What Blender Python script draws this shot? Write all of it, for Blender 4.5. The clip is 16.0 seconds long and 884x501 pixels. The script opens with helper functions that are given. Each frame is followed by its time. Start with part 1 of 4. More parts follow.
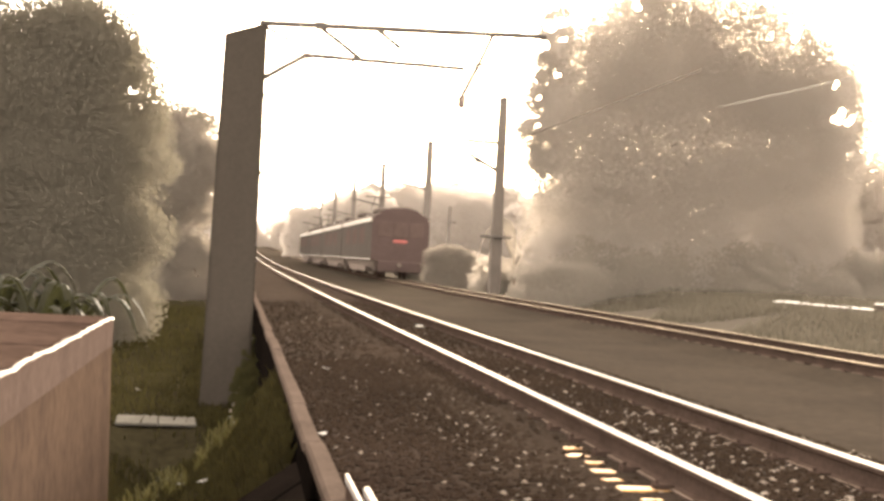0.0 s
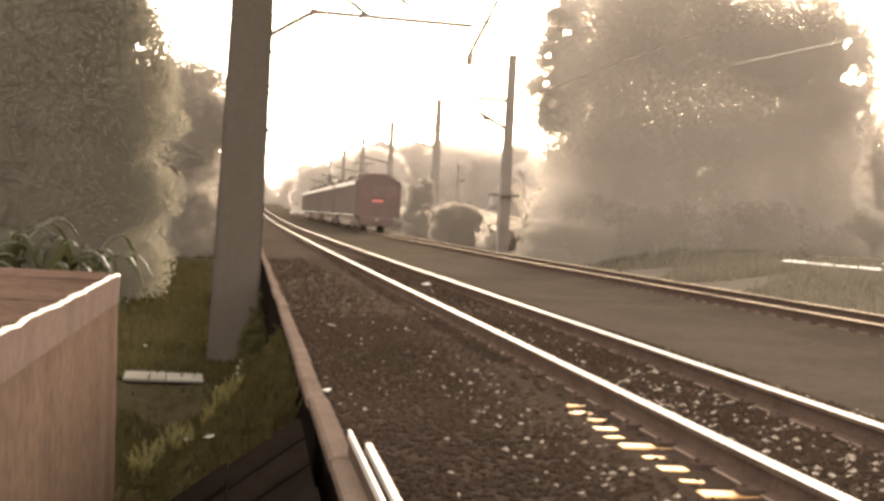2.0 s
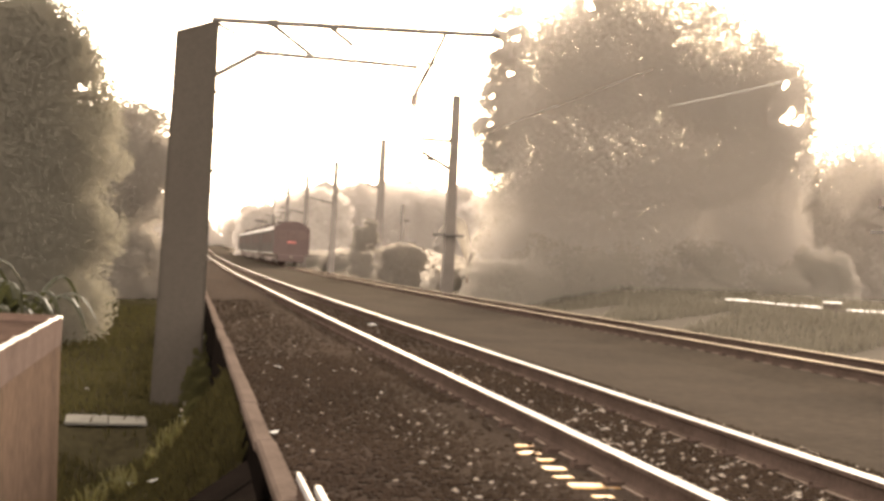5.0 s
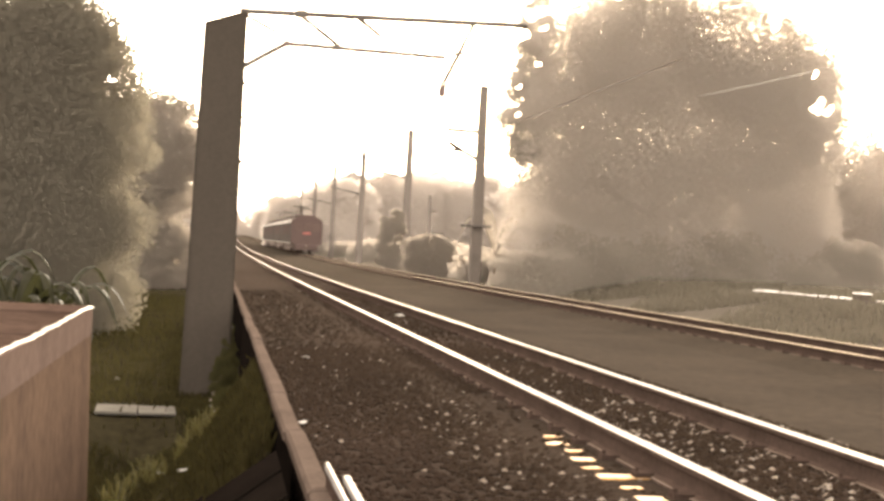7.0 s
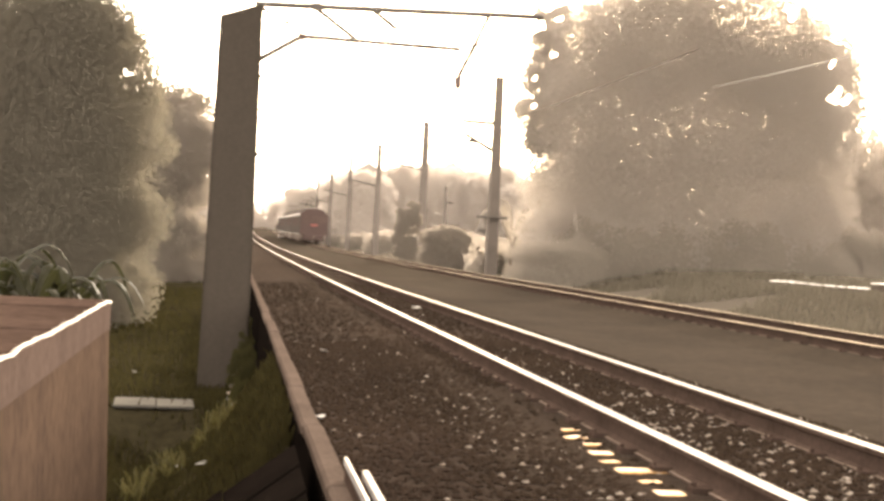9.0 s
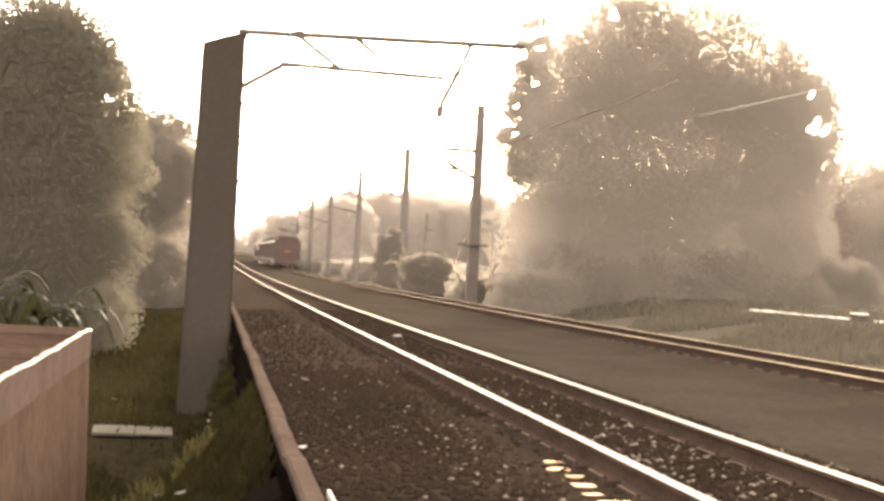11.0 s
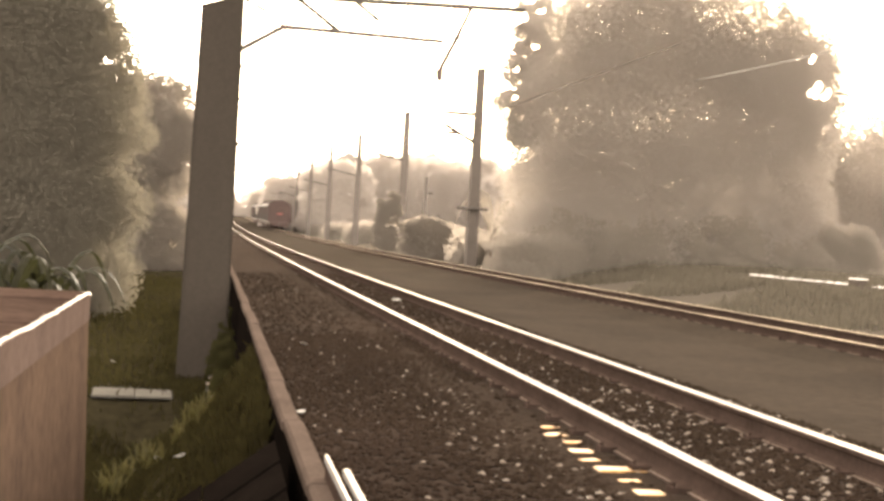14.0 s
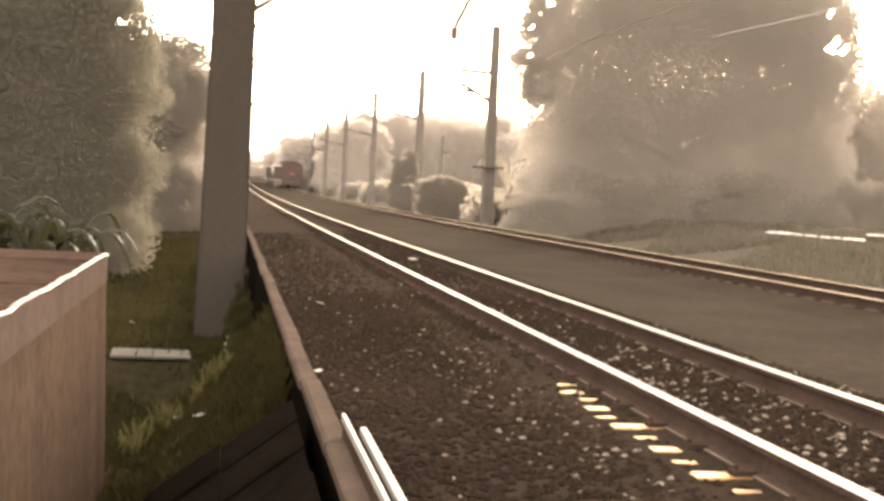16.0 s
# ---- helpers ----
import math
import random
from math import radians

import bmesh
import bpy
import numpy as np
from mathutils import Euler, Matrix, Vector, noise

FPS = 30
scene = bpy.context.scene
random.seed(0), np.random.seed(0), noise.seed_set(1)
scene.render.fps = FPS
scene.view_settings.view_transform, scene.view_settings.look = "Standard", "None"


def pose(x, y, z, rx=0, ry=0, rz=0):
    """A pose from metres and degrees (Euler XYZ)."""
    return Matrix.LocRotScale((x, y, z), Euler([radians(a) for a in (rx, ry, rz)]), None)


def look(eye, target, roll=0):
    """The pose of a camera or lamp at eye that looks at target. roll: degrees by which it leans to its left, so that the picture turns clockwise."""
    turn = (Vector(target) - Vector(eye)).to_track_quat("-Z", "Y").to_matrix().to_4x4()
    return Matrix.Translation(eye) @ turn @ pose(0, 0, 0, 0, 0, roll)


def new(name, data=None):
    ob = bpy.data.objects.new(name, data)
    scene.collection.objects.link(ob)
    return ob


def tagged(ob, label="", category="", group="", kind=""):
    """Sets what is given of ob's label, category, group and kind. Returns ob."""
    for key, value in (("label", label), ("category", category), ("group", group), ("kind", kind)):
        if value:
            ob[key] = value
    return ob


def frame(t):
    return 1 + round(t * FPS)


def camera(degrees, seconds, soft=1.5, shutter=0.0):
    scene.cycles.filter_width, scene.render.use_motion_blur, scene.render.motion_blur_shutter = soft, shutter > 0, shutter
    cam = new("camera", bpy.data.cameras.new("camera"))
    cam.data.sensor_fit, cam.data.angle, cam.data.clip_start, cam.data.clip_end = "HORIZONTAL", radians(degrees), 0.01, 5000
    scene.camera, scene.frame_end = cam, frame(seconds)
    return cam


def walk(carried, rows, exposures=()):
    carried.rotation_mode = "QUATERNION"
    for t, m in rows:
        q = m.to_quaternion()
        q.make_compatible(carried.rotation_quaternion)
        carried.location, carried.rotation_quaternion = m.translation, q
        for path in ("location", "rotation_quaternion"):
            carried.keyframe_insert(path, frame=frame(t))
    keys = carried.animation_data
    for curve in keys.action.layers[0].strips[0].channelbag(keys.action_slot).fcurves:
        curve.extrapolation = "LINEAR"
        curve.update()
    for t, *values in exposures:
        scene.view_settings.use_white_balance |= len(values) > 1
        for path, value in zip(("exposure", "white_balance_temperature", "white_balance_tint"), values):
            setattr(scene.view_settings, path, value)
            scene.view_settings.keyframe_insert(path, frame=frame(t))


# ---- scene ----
# ---- camera ----
cam = camera(37.0, 16.0, 3.3)


def view(t, yaw, pitch, roll, dx, dz):
    """A row of the camera's path: turn to the right, upwards and lean, in degrees, and its small sway in metres."""
    eye = Vector((dx, 0.0, 0.93 + dz))
    y, p = radians(yaw), radians(pitch)
    way = Vector((math.sin(y) * math.cos(p), math.cos(y) * math.cos(p), math.sin(p)))
    return (t, look(eye, eye + way * 10.0, roll))


walk(cam, [
    view(0, 8.758, 0.648, 3.061, -0.003, -0.002),
    view(0.5, 8.684, -0.051, 3.182, 0.004, -0.006),
    view(1, 6.915, -0.147, 3.368, 0.024, 0.004),
    view(1.5, 8.704, -0.972, 3.215, 0.026, -0.011),
    view(2, 8.481, -1.184, 3.293, 0.024, -0.004),
    view(2.5, 10.124, -1.701, 3.065, 0.024, -0.004),
    view(3, 10.307, -0.918, 3.053, 0.010, -0.009),
    view(3.5, 11.453, -1.036, 3.224, 0.008, -0.010),
    view(4, 12.549, -0.989, 3.107, 0.003, -0.023),
    view(4.5, 10.983, -0.001, 3.188, 0.001, -0.007),
    view(4.7, 10.898, 0.690, 3.084, 0.003, -0.004),
    view(6.8, 9.374, 0.486, 3.005, -0.002, -0.003),
    view(7, 9.632, 0.222, 3.094, -0.003, -0.004),
    view(7.5, 8.755, -0.349, 3.292, 0.004, -0.000),
    view(8, 7.842, -1.435, 3.233, 0.009, 0.003),
    view(8.5, 8.245, -0.747, 2.974, 0.001, 0.018),
    view(9, 8.954, -0.197, 2.855, -0.010, 0.013),
    view(9.2, 8.760, -0.057, 2.797, -0.012, 0.020),
    view(11.3, 9.809, 1.047, 3.175, -0.032, 0.041),
    view(11.5, 9.495, 0.898, 3.492, -0.023, 0.045),
    view(12, 8.625, 0.017, 3.601, -0.014, 0.047),
    view(12.5, 9.388, -1.242, 3.443, -0.020, 0.045),
    view(13, 9.919, -0.264, 3.207, -0.031, 0.043),
    view(13.5, 9.649, -0.856, 3.343, -0.015, 0.047),
    view(14, 9.859, -0.579, 3.343, -0.025, 0.052),
    view(14.5, 9.552, -1.567, 3.155, -0.032, 0.043),
    view(15, 9.386, -2.000, 3.092, -0.030, 0.049),
    view(15.5, 9.574, -1.680, 3.006, -0.034, 0.051),
    view(16, 9.247, -2.387, 2.952, -0.020, 0.051),
], exposures=[(0.0, 2.62), (16.0, 2.5)])

# ---- world, sun, exposure ----
SUN_UP, SUN_TURN = 14.5, 18.0
world = bpy.data.worlds.new("sky")
scene.world = world
world.use_nodes = True
wn = world.node_tree
sky = wn.nodes.new("ShaderNodeTexSky")
sky.sky_type = "NISHITA"
sky.sun_disc = False
sky.sun_elevation = radians(SUN_UP)
sky.sun_rotation = radians(SUN_TURN)
sky.air_density, sky.dust_density, sky.ozone_density = 1.0, 7.0, 1.0
back = wn.nodes["Background"]
back.inputs["Strength"].default_value = 0.05
wn.links.new(sky.outputs[0], back.inputs["Color"])
# smoky air lights the whole dome evenly
haze, both = wn.nodes.new("ShaderNodeBackground"), wn.nodes.new("ShaderNodeAddShader")
haze.inputs["Color"].default_value, haze.inputs["Strength"].default_value = (1.0, 0.865, 0.725, 1), 1.1
wn.links.new(back.outputs[0], both.inputs[0])
wn.links.new(haze.outputs[0], both.inputs[1])
wn.links.new(both.outputs[0], wn.nodes["World Output"].inputs["Surface"])

sun_data = bpy.data.lights.new("sun", "SUN")
sun_data.energy, sun_data.angle, sun_data.color = 1.4, radians(3.0), (1.0, 0.86, 0.68)
sun = new("sun", sun_data)
a, e = radians(SUN_TURN), radians(SUN_UP)
sun.matrix_world = look(Vector((math.sin(a) * math.cos(e), math.cos(a) * math.cos(e), math.sin(e))) * 300, (0, 0, 0))


# ---- materials ----
def material(name, color, rough=0.8, metal=0.0, vary=0.35, grain=25.0, stain=1.5, bump=0.3, tint=None, through_color=None, through_amount=0.0, per_piece=0.0, shine=0.3, streak=1.0, haze_sheen=0.0):
    """A surface whose colour varies at two scales, with fine relief; leaves also let light through."""
    m = bpy.data.materials.new(name)
    m.use_nodes = True
    n, l = m.node_tree.nodes, m.node_tree.links
    b = n["Principled BSDF"]
    co = n.new("ShaderNodeTexCoord")
    fine, coarse = n.new("ShaderNodeTexNoise"), n.new("ShaderNodeTexNoise")
    fine.inputs["Scale"].default_value, fine.inputs["Detail"].default_value = grain, 6
    coarse.inputs["Scale"].default_value, coarse.inputs["Detail"].default_value = stain, 4
    squeeze = n.new("ShaderNodeMapping")
    squeeze.inputs["Scale"].default_value = (1, 1, streak)
    l.new(co.outputs["Object"], squeeze.inputs["Vector"])
    l.new(co.outputs["Object"], fine.inputs["Vector"])
    l.new(squeeze.outputs[0], coarse.inputs["Vector"])
    add = n.new("ShaderNodeMath")
    l.new(fine.outputs["Fac"], add.inputs[0])
    l.new(coarse.outputs["Fac"], add.inputs[1])
    value = add.outputs[0]
    if per_piece:
        info, scale, more = n.new("ShaderNodeObjectInfo"), n.new("ShaderNodeMath"), n.new("ShaderNodeMath")
        scale.operation = "MULTIPLY_ADD"
        scale.inputs[1].default_value, scale.inputs[2].default_value = per_piece, -per_piece / 2
        l.new(info.outputs["Random"], scale.inputs[0])
        l.new(value, more.inputs[0])
        l.new(scale.outputs[0], more.inputs[1])
        value = more.outputs[0]
    ramp = n.new("ShaderNodeValToRGB")
    dark = [c * (1 - vary) for c in color]
    light = [min(1, c * (1 + vary)) for c in (tint or color)]
    ramp.color_ramp.elements[0].position, ramp.color_ramp.elements[1].position = 0.3, 0.72
    ramp.color_ramp.elements[0].color, ramp.color_ramp.elements[1].color = (*dark, 1), (*light, 1)
    half = n.new("ShaderNodeMath")
    half.operation = "MULTIPLY"
    half.inputs[1].default_value = 0.5
    l.new(value, half.inputs[0])
    l.new(half.outputs[0], ramp.inputs[0])
    l.new(ramp.outputs[0], b.inputs["Base Color"])
    b.inputs["Roughness"].default_value, b.inputs["Metallic"].default_value = rough, metal
    b.inputs["Specular IOR Level"].default_value = shine
    # grazing sheen brightens the distant ground in place of haze
    if haze_sheen:
        b.inputs["Sheen Weight"].default_value, b.inputs["Sheen Roughness"].default_value = haze_sheen, 0.35
        b.inputs["Sheen Tint"].default_value = (1.0, 0.89, 0.77, 1)
    if bump:
        bm_node = n.new("ShaderNodeBump")
        bm_node.inputs["Strength"].default_value, bm_node.inputs["Distance"].default_value = bump, 0.02
        l.new(fine.outputs["Fac"], bm_node.inputs["Height"])
        l.new(bm_node.outputs[0], b.inputs["Normal"])
    if through_amount:
        tr, mix = n.new("ShaderNodeBsdfTranslucent"), n.new("ShaderNodeMixShader")
        tr.inputs["Color"].default_value = (*through_color, 1)
        mix.inputs[0].default_value = through_amount
        l.new(b.outputs[0], mix.inputs[1])
        l.new(tr.outputs[0], mix.inputs[2])
        l.new(mix.outputs[0], n["Material Output"].inputs["Surface"])
    return m


def glowing(name, color, strength):
    m = material(name, color, 0.5, bump=0)
    b = m.node_tree.nodes["Principled BSDF"]
    b.inputs["Emission Color"].default_value, b.inputs["Emission Strength"].default_value = (*color, 1), strength
    return m


ballast_mat = material("ballast", (0.0148, 0.0101, 0.0074), 0.75, vary=0.5, grain=32, stain=0.35, bump=0.9, shine=0.0, haze_sheen=0.024)
# chip colour well above the ballast's, as painted glints
stone_mat = material("glint_pale_chips", (0.085, 0.064, 0.046), 0.55, vary=0.5, grain=9, stain=3, bump=0.3, shine=0.2)
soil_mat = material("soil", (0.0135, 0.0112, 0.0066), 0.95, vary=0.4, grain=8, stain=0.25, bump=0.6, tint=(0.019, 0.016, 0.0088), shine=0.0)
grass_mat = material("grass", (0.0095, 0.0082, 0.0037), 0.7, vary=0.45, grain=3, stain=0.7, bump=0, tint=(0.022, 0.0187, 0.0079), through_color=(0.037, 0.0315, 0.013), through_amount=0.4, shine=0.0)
kerb_mat = material("kerb_concrete", (0.05, 0.0375, 0.03), 0.85, vary=0.35, grain=30, stain=2.0, bump=0.5, shine=0.0)
sleeper_mat = material("dusty_steel_sleeper", (0.2, 0.115, 0.042), 0.38, 0.85, vary=0.4, grain=30, stain=3, bump=0.4, per_piece=0.3)
rail_side = material("rusty_rail_side", (0.035, 0.024, 0.019), 0.75, vary=0.35, grain=30, stain=3, bump=0.3, shine=0.0)
# earth beyond the near track, lightened to imitate haze
far_bed_mat = material("hazy_brown_earth", (0.016, 0.012, 0.0085), 0.95, vary=0.55, grain=11, stain=0.45, bump=0.5, shine=0.0, haze_sheen=0.027)
# bank earth is far paler than the verge soil, as if seen through haze
bank_mat = material("haze_pale_earth_bank", (0.045, 0.038, 0.0295), 0.95, vary=0.25, grain=6, stain=0.3, bump=0.4, shine=0.0, haze_sheen=0.028)
# lighter than the rail side, to paint the lit line along the foot
rail_foot = material("lit_rail_foot_edge", (0.09, 0.07, 0.055), 0.6, vary=0.4, grain=30, stain=6, bump=0.1, shine=0.0)
rail_top = material("polished_rail_head", (0.34, 0.32, 0.3), 0.22, 0.5, vary=0.12, grain=60, stain=2, bump=0.02, shine=0.0)
rail_dull = material("dusty_rail_head", (0.1, 0.085, 0.068), 0.3, 0.1, vary=0.5, grain=18, stain=0.4, bump=0.05, tint=(0.3, 0.24, 0.17), shine=0.0)
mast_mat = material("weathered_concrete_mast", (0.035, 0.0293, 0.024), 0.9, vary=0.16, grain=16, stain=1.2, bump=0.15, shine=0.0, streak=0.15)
# pole grey is lifted above the mast's to include haze
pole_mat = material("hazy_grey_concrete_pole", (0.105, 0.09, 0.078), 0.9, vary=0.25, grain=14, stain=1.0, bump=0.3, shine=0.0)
steel_mat = material("galvanised_steel", (0.075, 0.066, 0.058), 0.55, 0.0, vary=0.3, grain=30, stain=4, bump=0.15, shine=0.05)
wire_mat = material("copper_wire", (0.06, 0.048, 0.04), 0.5, 0.0, vary=0.2, grain=40, stain=4, bump=0, shine=0.05)
porcelain = material("brown_porcelain", (0.1, 0.07, 0.06), 0.35, vary=0.2, grain=20, stain=6, bump=0, shine=0.1)
hut_wall = material("stained_render_wall", (0.046, 0.033, 0.0265), 0.85, vary=0.26, grain=9, stain=1.1, bump=0.2, tint=(0.062, 0.042, 0.0295), shine=0.0, streak=0.1)
# edge is paler than the wall to stand for its rim light
hut_edge = material("rim_lit_concrete_edge", (0.15, 0.118, 0.09), 0.5, vary=0.55, grain=14, stain=5, bump=0.8, shine=0.12)
rust_roof = material("rust_stained_roof", (0.03, 0.02, 0.0155), 0.8, vary=0.5, grain=10, stain=1.3, bump=0.5, shine=0.0)
slab_mat = material("pale_concrete_slab", (0.07, 0.064, 0.054), 0.8, vary=0.25, grain=24, stain=4, bump=0.4, shine=0.0)
# near-black stone colour with the shade painted in
dark_stone = material("shade_black_masonry", (0.0042, 0.0032, 0.0026), 0.9, vary=0.4, grain=12, stain=2, bump=0.7, shine=0.0)
white_paint = material("white_painted_coping", (0.7, 0.66, 0.6), 0.6, vary=0.15, grain=20, stain=3, bump=0.3)
wall_mat = material("grey_wall", (0.06, 0.049, 0.04), 0.9, vary=0.3, grain=14, stain=1, bump=0.4, shine=0.0)
bark = material("bark", (0.12, 0.095, 0.07), 0.9, vary=0.4, grain=18, stain=2, bump=0.8)
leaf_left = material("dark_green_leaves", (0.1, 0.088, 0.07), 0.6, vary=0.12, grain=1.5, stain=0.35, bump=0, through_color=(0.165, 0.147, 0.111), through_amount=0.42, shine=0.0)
# right, under, far and mid leaf colours are raised to stand for haze
leaf_right = material("haze_paled_leaves", (0.25, 0.221, 0.192), 0.6, vary=0.05, grain=1.5, stain=0.3, bump=0, through_color=(0.42, 0.37, 0.322), through_amount=0.5, shine=0.0)
leaf_under = material("haze_paled_shrub_leaves", (0.19, 0.167, 0.14), 0.7, vary=0.08, grain=1.2, stain=0.3, bump=0, through_color=(0.34, 0.297, 0.252), through_amount=0.45, shine=0.0)
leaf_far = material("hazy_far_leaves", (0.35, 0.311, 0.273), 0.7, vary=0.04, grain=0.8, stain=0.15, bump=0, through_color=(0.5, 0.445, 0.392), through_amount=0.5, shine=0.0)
# cable's pale colour holds the sunlight that falls on it
cable_mat = material("sunlit_cable_sheath", (0.4, 0.37, 0.32), 0.4, vary=0.1, grain=20, stain=3, bump=0)
dry_grass = material("dry_grass_blades", (0.045, 0.04, 0.0165), 0.7, vary=0.3, grain=4, stain=2, bump=0, through_color=(0.11, 0.094, 0.034), through_amount=0.4, shine=0.05)
# bank blades carry the same haze in their colour
bank_blades = material("haze_pale_dry_grass", (0.075, 0.065, 0.049), 0.8, vary=0.25, grain=3, stain=0.6, bump=0, through_color=(0.125, 0.109, 0.083), through_amount=0.45, shine=0.0)
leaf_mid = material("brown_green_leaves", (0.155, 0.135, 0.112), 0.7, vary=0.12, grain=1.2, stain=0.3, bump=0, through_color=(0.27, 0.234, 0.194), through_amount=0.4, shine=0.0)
frond_mat = material("glossy_banana_leaf", (0.018, 0.017, 0.010), 0.55, vary=0.35, grain=6, stain=2, bump=0.1, through_color=(0.03, 0.03, 0.012), through_amount=0.3, shine=0.03)
car_red = material("dark_red_train_end", (0.06, 0.043, 0.0385), 0.5, vary=0.15, grain=6, stain=1, bump=0, shine=0.0)
car_side = material("dull_silver_train_side", (0.055, 0.047, 0.041), 0.6, 0.0, vary=0.15, grain=6, stain=0.8, bump=0.05, shine=0.0)
car_roof = material("sooty_train_roof", (0.07, 0.058, 0.05), 0.7, vary=0.25, grain=5, stain=0.7, bump=0.1, shine=0.0)
car_under = material("dusty_underframe", (0.13, 0.105, 0.09), 0.9, vary=0.3, grain=10, stain=2, bump=0.2, shine=0.0)
car_glass = material("dark_window_glass", (0.064, 0.046, 0.04), 0.3, vary=0.2, grain=3, stain=1, bump=0, shine=0.0)
car_stripe = material("pale_roof_gutter_band", (0.24, 0.21, 0.18), 0.5, vary=0.12, grain=8, stain=1, bump=0)
led_mat = glowing("red_sign_light", (0.22, 0.06, 0.05), 0.1)
house_wall = material("pale_house_wall", (0.16, 0.142, 0.125), 0.85, vary=0.15, grain=3, stain=0.5, bump=0.2)
house_roof = material("clay_tile_roof", (0.2, 0.175, 0.152), 0.8, vary=0.25, grain=4, stain=0.6, bump=0.3)


rail_top.node_tree.nodes["Principled BSDF"].inputs["Specular Tint"].default_value = (0.5, 0.47, 0.44, 1)
weed_mat = material("dark_weed_leaves", (0.026, 0.024, 0.011), 0.7, vary=0.4, grain=3, stain=0.8, bump=0, through_color=(0.05, 0.045, 0.018), through_amount=0.35, shine=0.0)
fascia_mat = material("paler_render_band", (0.07, 0.051, 0.042), 0.85, vary=0.25, grain=14, stain=3.0, bump=0.4, shine=0.0, streak=0.3)
scrap_mat = material("white_litter", (0.2, 0.185, 0.165), 0.7, vary=0.15, grain=10, stain=6, bump=0)


# ---- builders ----
def finish(bm, name, mat, mats=()):
    me = bpy.data.meshes.new(name)
    bmesh.ops.recalc_face_normals(bm, faces=bm.faces)
    bm.to_mesh(me)
    bm.free()
    for m in (mat, *mats):
        me.materials.append(m)
    return me


def part(name, bm, mat, parent=None, label="", mats=()):
    ob = new(name, finish(bm, name, mat, mats))
    if parent:
        ob.parent = parent
    if label:
        tagged(ob, label)
    return ob


def empty(name, m, label, category, group="", kind=""):
    ob = new(name)
    ob.empty_display_size = 0.2
    ob.matrix_world = m
    return tagged(ob, label, category, group, kind)


def block(bm, x0, x1, y0, y1, z0, z1, bevel=0.0):
    made = bmesh.ops.create_cube(bm, size=1.0, matrix=Matrix.LocRotScale(((x0 + x1) / 2, (y0 + y1) / 2, (z0 + z1) / 2), None, (x1 - x0, y1 - y0, z1 - z0)))
    if bevel:
        edges = list({e for v in made["verts"] for e in v.link_edges})
        bmesh.ops.bevel(bm, geom=edges, offset=bevel, segments=1, affect="EDGES")


def tube(bm, p, q, r0, r1=None, n=8):
    p, q = Vector(p), Vector(q)
    r1 = r0 if r1 is None else r1
    turn = (q - p).to_track_quat("Z", "Y").to_matrix().to_4x4()
    bmesh.ops.create_cone(bm, cap_ends=True, segments=n, radius1=r0, radius2=r1, depth=(q - p).length, matrix=Matrix.Translation((p + q) / 2) @ turn)


def grade(y):
    """The line climbs gently in the distance."""
    d = max(0.0, y - 25.0)
    return 3.5e-5 * d * d if d < 195 else 3.5e-5 * 195 * (2 * d - 195)


def sweep(bm, profile, y0, y1, steps=1, climb=False):
    """A closed outline (x, z) drawn out along y; returns the faces of each side, in the outline's order."""
    rings = []
    for i in range(steps + 1):
        y = y0 + (y1 - y0) * i / steps
        up = grade(y) if climb else 0.0
        rings.append([bm.verts.new((x, y, z + up)) for x, z in profile])
    sides = [[] for _ in profile]
    k = len(profile)
    for a_ring, b_ring in zip(rings, rings[1:]):
        for i in range(k):
            sides[i].append(bm.faces.new((a_ring[i], a_ring[(i + 1) % k], b_ring[(i + 1) % k], b_ring[i])))
    bm.faces.new(rings[0])
    bm.faces.new(rings[-1][::-1])
    return sides


def mesh_from(name, verts, faces, mat):
    me = bpy.data.meshes.new(name)
    me.from_pydata(verts, [], faces)
    me.materials.append(mat)
    me.update()
    return me


